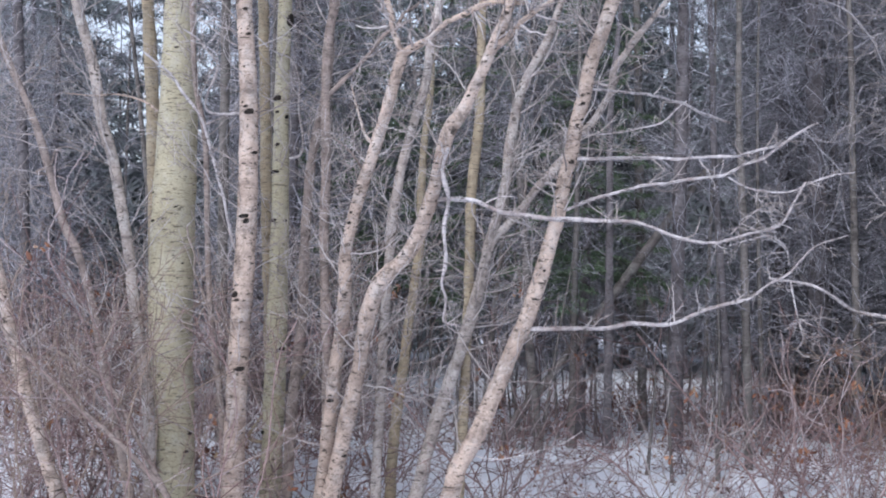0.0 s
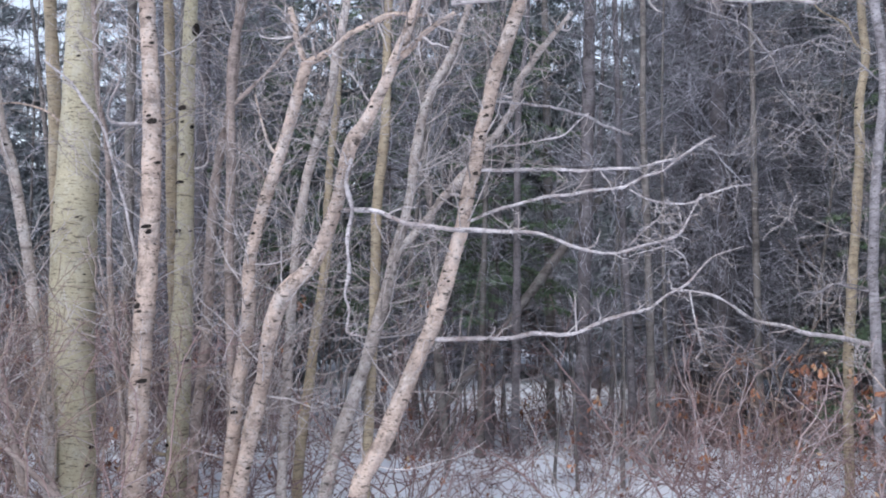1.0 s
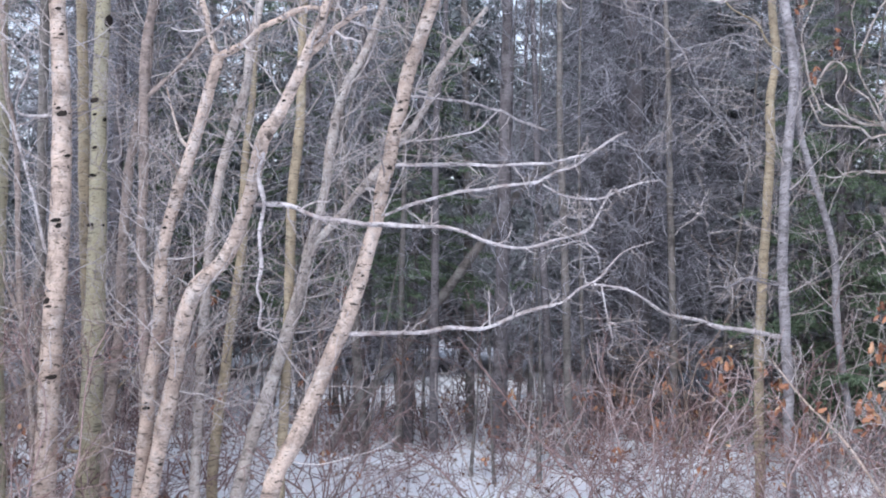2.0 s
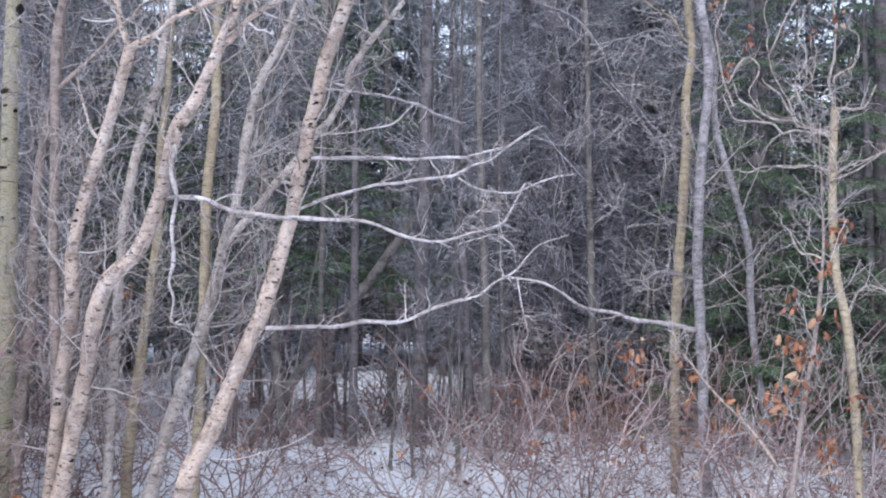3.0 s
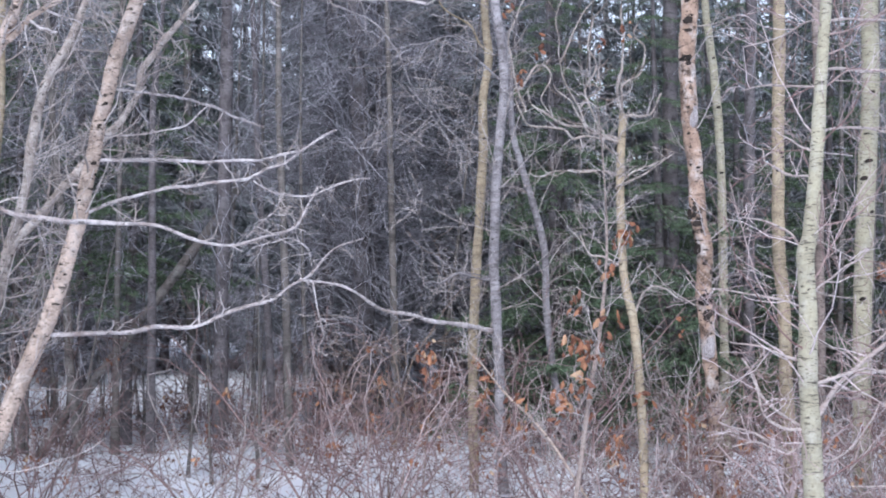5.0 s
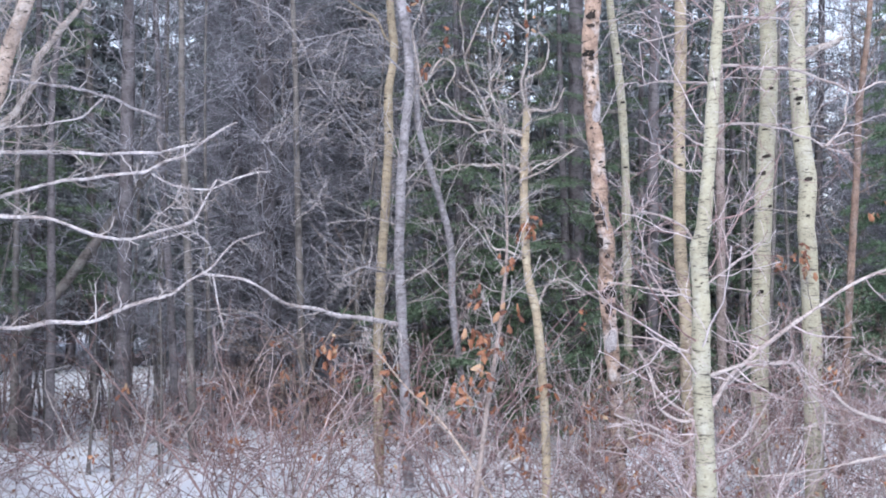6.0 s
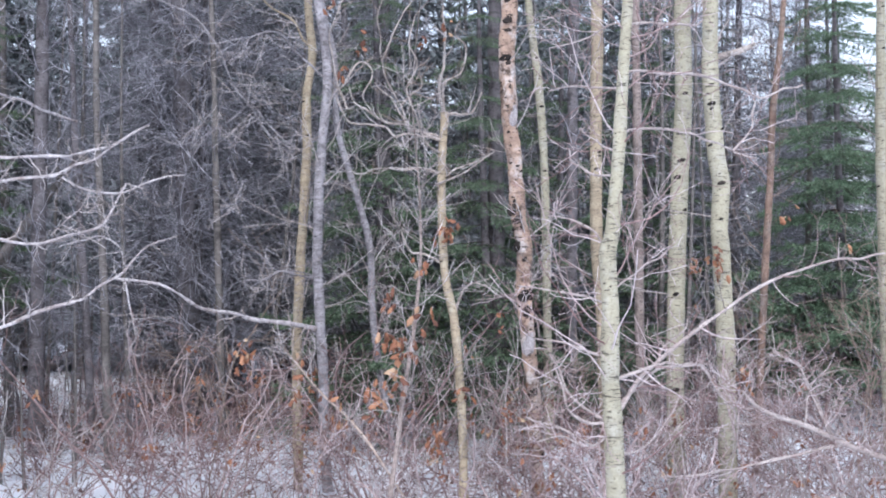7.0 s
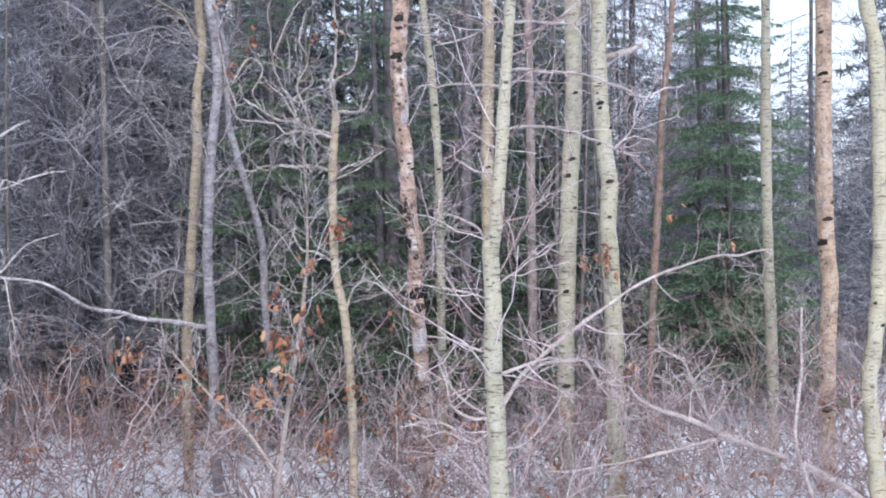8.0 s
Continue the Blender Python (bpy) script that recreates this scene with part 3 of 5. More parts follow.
limb(owner, [(-0.605, 7.602, 2.354, 0.0227), (-0.579, 7.593, 2.274, 0.0169), (-0.602, 7.593, 2.169, 0.0151), (-0.568, 7.584, 2.008, 0.0150), (-0.581, 7.575, 1.822, 0.0150), (-0.571, 7.575, 1.629, 0.0150), (-0.593, 7.566, 1.475, 0.0131), (-0.575, 7.557, 1.378, 0.0112), (-0.590, 7.557, 1.241, 0.0093), (-0.524, 7.548, 1.225, 0.0074), (-0.467, 7.539, 1.210, 0.0056)], DEADWOOD, 38, count=8, reach=0.2, label="white weathered dead branch hanging down")
limb(owner, [(-0.659, 7.747, 1.986, 0.0155), (-0.525, 7.711, 1.994, 0.0173), (-0.408, 7.675, 1.986, 0.0172), (-0.299, 7.648, 1.936, 0.0171), (-0.198, 7.612, 1.895, 0.0170), (0.084, 7.585, 1.879, 0.0169), (0.357, 7.549, 1.862, 0.0168), (0.498, 7.513, 1.854, 0.0149), (0.672, 7.486, 1.813, 0.0129), (0.813, 7.450, 1.764, 0.0128), (0.978, 7.414, 1.747, 0.0109), (1.281, 7.387, 1.805, 0.0091), (1.396, 7.351, 1.838, 0.0054)], DEADWOOD, 39, count=10, label="long whitish dead branch")
limb(owner, [(1.170, 7.250, 1.777, 0.0066), (1.342, 7.250, 1.834, 0.0083), (1.423, 7.250, 1.931, 0.0083), (1.503, 7.250, 2.086, 0.0050)], DEADWOOD, 40, count=8)
limb(owner, [(1.086, 7.250, 1.777, 0.0066), (1.178, 7.250, 1.866, 0.0051), (1.247, 7.250, 1.932, 0.0037)], DEADWOOD, 41, count=9, reach=0.28)
owner = tree("birch_tree", GREYED, [(0.125, 8.650, 3.458, 0.0236), (0.011, 8.650, 3.135, 0.0295), (-0.139, 8.650, 2.840, 0.0334), (-0.217, 8.650, 2.472, 0.0334), (-0.259, 8.650, 2.125, 0.0333), (-0.354, 8.650, 1.735, 0.0373), (-0.431, 8.650, 1.399, 0.0431), (-0.535, 8.650, 1.028, 0.0451), (-0.638, 8.650, 0.711, 0.0451), (-0.723, 8.650, 0.449, 0.0470), (-0.826, 8.650, 0.020, 0.0490)], "slender grey-pink leaning birch with bare twigs", 42, count=48, knots=3, top=5, reach=0.6875)
limb(owner, [(-0.355, 8.650, 1.729, 0.0354), (-0.186, 8.650, 1.935, 0.0354), (-0.026, 8.650, 2.149, 0.0354), (0.142, 8.650, 2.326, 0.0354), (0.398, 8.650, 2.708, 0.0335), (0.573, 8.650, 3.115, 0.0315), (0.845, 8.650, 3.458, 0.0256)], GREYED, 43, count=18)
tree("aspen_tree", OCHRE, [(-0.435, 8.750, 3.395, 0.0300), (-0.439, 8.750, 2.670, 0.0339), (-0.487, 8.750, 2.134, 0.0358), (-0.492, 8.750, 1.719, 0.0358), (-0.498, 8.750, 1.313, 0.0357), (-0.512, 8.750, 0.785, 0.0356), (-0.526, 8.750, 0.379, 0.0376), (-0.541, 8.750, 0.016, 0.0376)], "thin ochre-yellow upright aspen", 44, count=22, top=6.2, reach=0.6875)
owner = tree("birch_tree", PINK, [(0.452, 8.200, 3.350, 0.0448), (0.327, 8.200, 2.972, 0.0466), (0.240, 8.200, 2.590, 0.0466), (0.170, 8.200, 2.238, 0.0465), (0.092, 8.200, 1.853, 0.0483), (-0.044, 8.200, 1.369, 0.0520), (-0.138, 8.200, 1.120, 0.0519), (-0.232, 8.200, 0.900, 0.0538), (-0.358, 8.200, 0.570, 0.0575), (-0.500, 8.200, 0.295, 0.0611), (-0.573, 8.200, 0.063, 0.0630)], "leaning pinkish-tan birch with long pale side branches", 45, count=54, knots=5, top=5.5, reach=0.6875, marks=[(2.65, 0.14, 0.022, 1.0), (2.26, 0.42, 0.026, 1.0), (2.04, -0.54, 0.015, 1.0)])
limb(owner, [(0.249, 8.200, 2.305, 0.0132), (0.566, 8.137, 2.303, 0.0149), (0.998, 8.075, 2.301, 0.0130), (1.266, 8.012, 2.317, 0.0129), (1.478, 7.950, 2.373, 0.0109)], DEADWOOD, 46, count=10)
limb(owner, [(0.186, 8.200, 1.980, 0.0132), (0.370, 8.158, 2.045, 0.0131), (0.709, 8.117, 2.128, 0.0130), (1.089, 8.075, 2.177, 0.0130), (1.347, 8.033, 2.272, 0.0129), (1.492, 7.992, 2.378, 0.0128), (1.731, 7.950, 2.504, 0.0091)], DEADWOOD, 47, count=12)
limb(owner, [(1.209, 8.200, 2.189, 0.0075), (1.332, 8.137, 2.118, 0.0075), (1.544, 8.075, 2.085, 0.0074), (1.726, 8.012, 2.161, 0.0074), (1.931, 7.950, 2.209, 0.0055)], DEADWOOD, 48, count=10)
limb(owner, [(0.508, 8.250, 2.753, 0.0095), (0.773, 8.650, 2.781, 0.0119), (1.087, 9.050, 2.746, 0.0125), (1.381, 9.450, 2.710, 0.0130)], DEADWOOD, 49, count=4)
limb(owner, [(-0.048, 8.200, 1.184, 0.0150), (0.334, 8.172, 1.200, 0.0149), (0.594, 8.144, 1.234, 0.0149), (0.846, 8.117, 1.242, 0.0148), (1.064, 8.089, 1.328, 0.0148), (1.272, 8.061, 1.397, 0.0148), (1.474, 8.033, 1.526, 0.0129), (1.587, 8.006, 1.596, 0.0110), (1.728, 7.978, 1.735, 0.0091), (1.902, 7.950, 1.812, 0.0055)], DEADWOOD, 50, count=12)
limb(owner, [(0.302, 8.200, 2.461, 0.0093), (0.572, 8.117, 2.481, 0.0074), (0.787, 8.033, 2.536, 0.0073), (0.904, 7.950, 2.658, 0.0054)], DEADWOOD, 51, count=6)
limb(owner, [(1.600, 8.200, 1.634, 0.0076), (1.574, 8.150, 1.731, 0.0068), (1.505, 8.100, 1.783, 0.0061), (1.418, 8.050, 1.817, 0.0054), (1.306, 8.000, 1.771, 0.0047), (1.168, 7.950, 1.725, 0.0040)], DEADWOOD, 52, count=9, reach=0.28)
limb(owner, [(1.603, 8.200, 1.527, 0.0076), (1.629, 8.137, 1.356, 0.0066), (1.637, 8.075, 1.224, 0.0058), (1.645, 8.012, 1.155, 0.0048), (1.599, 7.950, 1.105, 0.0040)], DEADWOOD, 53, count=9, reach=0.28)
tree("young_tree", OCHRE, [(-0.847, 9.400, 2.933, 0.0257), (-0.889, 9.400, 2.511, 0.0278), (-0.904, 9.400, 2.208, 0.0321), (-0.908, 9.400, 1.778, 0.0341), (-0.976, 9.400, 1.221, 0.0362), (-1.017, 9.400, 0.838, 0.0384), (-1.076, 9.400, 0.328, 0.0426), (-1.098, 9.400, -0.134, 0.0424)], "thin ochre crooked young tree", 54, count=32, top=4.6, reach=0.6875)
owner = tree("aspen_tree", OCHRE, [(3.299, 10.000, 3.854, 0.0352), (3.331, 10.000, 3.435, 0.0352), (3.285, 10.000, 3.060, 0.0374), (3.284, 10.000, 2.586, 0.0396), (3.248, 10.000, 1.957, 0.0395), (3.212, 10.000, 1.316, 0.0416), (3.199, 10.000, 0.752, 0.0415), (3.208, 10.000, 0.222, 0.0415), (3.217, 10.000, -0.243, 0.0414)], "thin yellow-ochre aspen beside a grey tree", 55, count=14, knots=4, top=7, low=1.6, reach=0.6875, marks=[(3.03, -1.03, 0.023, 0.8), (2.74, -0.03, 0.023, 0.7), (2.11, -1.39, 0.023, 0.8)])
leaf_cluster(owner, (3.200, 9.880, 0.865), 3, 56)
leaf_cluster(owner, (3.267, 9.880, 0.496), 4, 57)
leaf_cluster(owner, (2.757, 9.880, 0.945), 9, 58)
leaf_cluster(owner, (2.824, 9.880, 0.788), 4, 59)
leaf_cluster(owner, (3.358, 9.880, 0.765), 6, 60)
limb(owner, [(3.262, 10.000, 3.538, 0.0142), (3.154, 9.964, 3.697, 0.0121), (2.924, 9.928, 3.791, 0.0099), (2.849, 9.892, 3.884, 0.0077)], OCHRE, 61, count=9, reach=0.28)
owner = tree("grey_tree", GREY, [(3.311, 9.700, 3.784, 0.0388), (3.375, 9.700, 3.326, 0.0389), (3.360, 9.700, 2.865, 0.0388), (3.314, 9.700, 2.397, 0.0409), (3.298, 9.700, 1.818, 0.0409), (3.315, 9.700, 1.230, 0.0430), (3.347, 9.700, 0.773, 0.0430), (3.353, 9.700, 0.251, 0.0430), (3.385, 9.700, -0.173, 0.0452)], "slender blue-grey wavy tree with long pale branches", 62, count=26, knots=2, top=6.4, low=1.2, reach=0.6875)
limb(owner, [(3.284, 9.700, 1.146, 0.0269), (3.202, 9.637, 1.161, 0.0223), (2.780, 9.575, 1.228, 0.0198), (2.569, 9.512, 1.272, 0.0198), (2.318, 9.450, 1.327, 0.0175), (2.195, 9.387, 1.380, 0.0173), (2.087, 9.325, 1.463, 0.0151), (1.857, 9.262, 1.525, 0.0128), (1.641, 9.200, 1.544, 0.0128)], DEADWOOD, 63, count=8)
limb(owner, [(3.308, 9.700, 3.229, 0.0113), (3.078, 9.600, 3.380, 0.0097), (2.909, 9.500, 3.497, 0.0082), (2.519, 9.400, 3.378, 0.0066), (2.284, 9.300, 3.334, 0.0065), (2.106, 9.200, 3.454, 0.0051)], GREY, 64, count=16, reach=0.5)
limb(owner, [(3.291, 9.700, 1.549, 0.0113), (2.979, 9.533, 1.601, 0.0110), (2.779, 9.367, 1.546, 0.0086), (2.596, 9.200, 1.524, 0.0063)], GREY, 65, count=16, reach=0.5)
limb(owner, [(2.001, 9.700, 2.653, 0.0040), (2.205, 9.533, 2.587, 0.0053), (2.451, 9.367, 2.719, 0.0053), (2.675, 9.200, 2.906, 0.0039)], GREY, 66, count=16, reach=0.5)
limb(owner, [(1.841, 9.700, 3.780, 0.0070), (2.255, 9.600, 3.603, 0.0069), (2.448, 9.500, 3.347, 0.0069), (2.531, 9.400, 3.065, 0.0055), (2.746, 9.300, 2.819, 0.0054), (2.956, 9.200, 2.527, 0.0040)], GREY, 67, count=16, reach=0.5)
limb(owner, [(3.190, 9.700, 1.592, 0.0071), (2.992, 9.600, 1.634, 0.0064), (2.754, 9.500, 1.740, 0.0056), (2.637, 9.400, 1.875, 0.0050), (2.587, 9.300, 2.019, 0.0043), (2.545, 9.200, 2.118, 0.0037)], GREY, 68, count=16, reach=0.5)
limb(owner, [(2.572, 9.700, 3.109, 0.0070), (2.716, 9.533, 2.883, 0.0059), (2.856, 9.367, 2.620, 0.0048), (2.991, 9.200, 2.458, 0.0037)], GREY, 69, count=16, reach=0.5)
tree("grey_tree", GREY, [(3.548, 10.400, 3.865, 0.0221), (3.644, 10.400, 3.474, 0.0245), (3.662, 10.400, 2.907, 0.0270), (3.760, 10.400, 2.543, 0.0296), (3.855, 10.400, 2.248, 0.0296), (3.964, 10.400, 1.820, 0.0321), (3.978, 10.400, 1.303, 0.0321), (4.030, 10.400, 0.867, 0.0321), (4.082, 10.400, 0.566, 0.0322)], "thin dark-grey crooked tree", 70, count=32, top=5.4, reach=0.6875)
owner = tree("broken_tree", OCHRE, [(4.153, 9.044, 2.849, 0.0311), (4.084, 8.923, 2.445, 0.0328), (4.022, 8.767, 1.927, 0.0322), (4.009, 8.653, 1.547, 0.0317), (4.036, 8.569, 1.266, 0.0336), (4.033, 8.437, 0.825, 0.0331), (4.013, 8.339, 0.501, 0.0328), (3.980, 8.236, 0.156, 0.0323)], "crooked ochre tree broken off at head height", 71, count=4, knots=3, stop=True, low=1.0, reach=0.7, wander=0.42)
leaf_cluster(owner, (4.044, 8.633, 1.903), 9, 72)
leaf_cluster(owner, (3.955, 8.618, 1.851), 6, 73)
leaf_cluster(owner, (3.762, 8.174, 0.405), 9, 74)
leaf_cluster(owner, (3.990, 8.276, 0.724), 4, 75)
leaf_cluster(owner, (3.731, 8.144, 0.313), 6, 76)
limb(owner, [(4.147, 9.029, 2.804, 0.0177), (4.212, 8.993, 2.827, 0.0177), (4.341, 8.957, 2.870, 0.0133), (4.450, 8.921, 2.978, 0.0089)], GREYED, 77, count=3, reach=0.3, crook=2.5)
limb(owner, [(4.067, 8.990, 2.674, 0.0132), (3.854, 9.017, 2.695, 0.0131), (3.631, 9.044, 2.747, 0.0130), (3.440, 9.071, 2.841, 0.0108), (3.366, 9.098, 2.976, 0.0087)], GREYED, 78, count=4, reach=0.3, crook=3.0)
limb(owner, [(4.141, 9.042, 2.849, 0.0155), (4.143, 9.060, 3.196, 0.0134), (4.155, 9.078, 3.553, 0.0112), (4.230, 9.096, 3.751, 0.0089)], GREYED, 79, count=4, reach=0.3, crook=3.0)
limb(owner, [(4.051, 8.581, 1.306, 0.0105), (4.164, 8.545, 1.465, 0.0105), (4.266, 8.509, 1.485, 0.0084), (4.368, 8.473, 1.414, 0.0063)], GREYED, 80, count=3, reach=0.3, crook=2.5)
limb(owner, [(3.976, 8.690, 1.669, 0.0127), (3.842, 8.690, 1.731, 0.0106), (3.719, 8.699, 1.751, 0.0105), (3.657, 8.708, 1.853, 0.0084)], GREYED, 81, count=3, reach=0.3, crook=2.5)
limb(owner, [(4.004, 8.984, 2.652, 0.0130), (3.751, 8.948, 2.655, 0.0117), (3.560, 8.912, 2.679, 0.0104), (3.359, 8.885, 2.755, 0.0093), (3.285, 8.849, 2.831, 0.0080), (3.200, 8.813, 2.971, 0.0069)], GREYED, 82, count=4, reach=0.3, crook=3.0)
limb(owner, [(3.867, 8.997, 2.697, 0.0129), (3.773, 8.961, 2.815, 0.0110), (3.645, 8.925, 2.912, 0.0090), (3.561, 8.889, 3.031, 0.0070)], GREYED, 83, count=4, reach=0.3, crook=3.0)
limb(owner, [(4.014, 8.909, 2.403, 0.0107), (3.814, 8.882, 2.394, 0.0095), (3.624, 8.855, 2.385, 0.0082), (3.455, 8.828, 2.334, 0.0070), (3.349, 8.801, 2.419, 0.0058)], GREYED, 84, count=4, reach=0.3, crook=3.0)
limb(owner, [(4.081, 8.890, 2.338, 0.0107), (4.219, 8.854, 2.411, 0.0090), (4.294, 8.818, 2.464, 0.0075), (4.475, 8.782, 2.517, 0.0058)], GREYED, 85, count=4, reach=0.3, crook=3.0)
limb(owner, [(3.875, 8.980, 2.715, 0.0105), (3.762, 8.980, 2.871, 0.0096), (3.649, 8.980, 3.057, 0.0088), (3.618, 8.980, 3.229, 0.0079), (3.604, 8.980, 3.380, 0.0070), (3.559, 8.980, 3.503, 0.0062), (3.581, 8.980, 3.699, 0.0053)], GREYED, 940, count=3, reach=0.25, twigs=TWIG_TAN, crook=1.6)
limb(owner, [(3.600, 8.930, 3.219, 0.0105), (3.690, 8.910, 3.434, 0.0088), (3.772, 8.890, 3.579, 0.0070), (3.832, 8.870, 3.720, 0.0053)], GREYED, 941, count=3, reach=0.25, twigs=TWIG_TAN, crook=1.6)
limb(owner, [(3.944, 8.880, 2.588, 0.0105), (3.851, 8.860, 2.771, 0.0096), (3.776, 8.840, 2.979, 0.0088), (3.835, 8.820, 3.166, 0.0079), (3.782, 8.800, 3.351, 0.0070), (3.797, 8.780, 3.535, 0.0062), (3.873, 8.760, 3.683, 0.0053)], GREYED, 942, count=3, reach=0.25, twigs=TWIG_TAN, crook=1.6)
limb(owner, [(3.292, 8.830, 2.813, 0.0105), (3.213, 8.830, 3.017, 0.0095), (3.181, 8.830, 3.227, 0.0084), (3.137, 8.830, 3.394, 0.0074), (3.202, 8.830, 3.519, 0.0063), (3.267, 8.830, 3.675, 0.0053)], GREYED, 943, count=3, reach=0.25, twigs=TWIG_TAN, crook=1.6)
limb(owner, [(3.296, 8.980, 3.006, 0.0105), (3.424, 8.965, 3.197, 0.0092), (3.526, 8.950, 3.134, 0.0079), (3.477, 8.935, 2.941, 0.0066), (3.534, 8.920, 2.825, 0.0053)], GREYED, 944, count=3, reach=0.25, twigs=TWIG_TAN, crook=1.6)
limb(owner, [(4.009, 8.930, 2.381, 0.0105), (3.824, 8.906, 2.395, 0.0095), (3.637, 8.882, 2.397, 0.0084), (3.496, 8.858, 2.341, 0.0074), (3.404, 8.834, 2.399, 0.0063), (3.373, 8.810, 2.459, 0.0053)], GREYED, 945, count=3, reach=0.25, twigs=TWIG_TAN, crook=1.6)
limb(owner, [(4.075, 8.880, 3.056, 0.0105), (4.229, 8.880, 3.187, 0.0092), (4.265, 8.880, 3.344, 0.0079), (4.193, 8.880, 3.445, 0.0066), (4.229, 8.880, 3.576, 0.0053)], GREYED, 946, count=3, reach=0.25, twigs=TWIG_TAN, crook=1.6)
limb(owner, [(4.005, 8.830, 2.273, 0.0105), (4.110, 8.815, 2.325, 0.0092), (4.239, 8.800, 2.387, 0.0079), (4.331, 8.785, 2.447, 0.0066), (4.473, 8.770, 2.526, 0.0053)], GREYED, 947, count=3, reach=0.25, twigs=TWIG_TAN, crook=1.6)
limb(owner, [(3.762, 8.980, 2.871, 0.0105), (3.850, 8.950, 2.969, 0.0092), (3.937, 8.920, 3.053, 0.0079), (3.894, 8.890, 3.176, 0.0066), (3.949, 8.860, 3.276, 0.0053)], GREYED, 948, count=3, reach=0.25, twigs=TWIG_TAN, crook=1.6)
leaf_cluster(owner, (3.952, 8.900, 3.408), 3, 960)
leaf_cluster(owner, (3.402, 8.900, 3.321), 3, 961)
leaf_cluster(owner, (3.270, 8.900, 3.065), 3, 962)
leaf_cluster(owner, (3.181, 8.900, 3.576), 3, 963)
leaf_cluster(owner, (4.101, 8.900, 3.419), 3, 964)
owner = tree("scarred_tree", BURNT, [(4.584, 8.750, 3.701, 0.0641), (4.557, 8.750, 3.250, 0.0638), (4.583, 8.750, 2.862, 0.0617), (4.623, 8.750, 2.455, 0.0595), (4.649, 8.750, 2.037, 0.0594), (4.701, 8.750, 1.755, 0.0595), (4.706, 8.750, 1.370, 0.0594), (4.736, 8.750, 0.984, 0.0551), (4.782, 8.750, 0.506, 0.0528), (4.807, 8.750, -0.023, 0.0528)], "dead pinkish tree with peeling bark and black scars", 86, count=19, knots=2, top=6.1, uneven=0.11, reach=0.6875, marks=[(3.56, -0.52, 0.045, 1.2), (3.24, -0.56, 0.059, 0.9), (2.06, -1.39, 0.068, 1.9), (2.01, -0.6, 0.049, 1.5), (1.8, -1.6, 0.063, 1.5), (1.41, -0.32, 0.073, 1.4), (1.3, -0.05, 0.055, 1.2), (2.68, -0.87, 0.02, 1.0), (0.66, -0.41, 0.045, 2.0), (0.17, 0.89, 0.045, 3.0), (0.8, 0.5, 0.021, 1.6), (1.02, -1.05, 0.023, 1.1), (1.25, 0.24, 0.015, 1.5), (1.47, -0.22, 0.028, 1.2), (1.69, -0.43, 0.026, 1.6), (1.92, -0.53, 0.029, 1.5), (2.14, -0.88, 0.023, 1.4), (2.36, 0.5, 0.024, 0.9), (2.58, -0.3, 0.021, 1.2), (2.81, 0.53, 0.018, 1.0), (3.03, -0.26, 0.024, 1.6), (3.25, -0.15, 0.017, 1.5), (3.48, -0.31, 0.024, 1.2), (3.7, -0.81, 0.024, 1.4)], patches=[(1.04, -0.4, 0.035, 3.2), (2.8, 0.07, 0.026, 4.0)])
leaf_cluster(owner, (4.501, 8.630, 0.638), 4, 87)
leaf_cluster(owner, (4.686, 8.630, 0.243), 4, 88)
leaf_cluster(owner, (4.430, 8.630, 1.233), 3, 89)
tree("aspen_tree", PALE, [(5.508, 10.400, 4.146, 0.0369), (5.601, 10.400, 3.430, 0.0370), (5.658, 10.400, 2.725, 0.0396), (5.678, 10.400, 1.868, 0.0395), (5.686, 10.400, 1.103, 0.0421), (5.705, 10.400, 0.137, 0.0447)], "thin pale-green upright aspen", 90, count=16, knots=5, top=7.9, reach=0.6875, marks=[(3.62, -0.03, 0.021, 1.0), (3.14, -0.15, 0.026, 0.8), (2.56, -0.31, 0.026, 0.8)])
tree("aspen_tree", OCHRE, [(5.455, 8.950, 3.826, 0.0467), (5.452, 8.950, 3.200, 0.0489), (5.438, 8.950, 2.575, 0.0488), (5.445, 8.950, 1.816, 0.0511), (5.488, 8.950, 1.221, 0.0511), (5.508, 8.950, 0.571, 0.0533), (5.538, 8.950, -0.168, 0.0532)], "straight ochre aspen behind a pale one", 91, count=10, knots=3, top=8.6, low=1.5, reach=0.6875, marks=[(2.43, -0.35, 0.028, 0.8)])
owner = tree("aspen_tree", PALE, [(3.868, 5.600, 2.972, 0.0272), (3.833, 5.600, 2.569, 0.0309), (3.803, 5.600, 2.164, 0.0346), (3.769, 5.600, 1.769, 0.0382), (3.741, 5.600, 1.658, 0.0439), (3.752, 5.600, 1.358, 0.0458), (3.742, 5.600, 1.066, 0.0476), (3.762, 5.600, 0.766, 0.0495), (3.784, 5.600, 0.395, 0.0515)], "young pale aspen with many bare spreading branches", 92, count=22, knots=3, top=4.2, low=0.35, reach=0.9375, twigs=TWIG_ROSE, marks=[(1.47, -0.44, 0.009, 1.0), (2.28, -1.1, 0.009, 1.0)])
limb(owner, [(3.810, 5.600, 0.859, 0.0138), (4.010, 5.675, 1.030, 0.0141), (4.440, 5.750, 1.293, 0.0119), (4.687, 5.825, 1.407, 0.0109), (4.970, 5.900, 1.517, 0.0112), (5.383, 5.975, 1.624, 0.0101), (5.962, 6.050, 1.690, 0.0076)], ROSE, 93, count=16, reach=0.4, twigs=TWIG_ROSE)
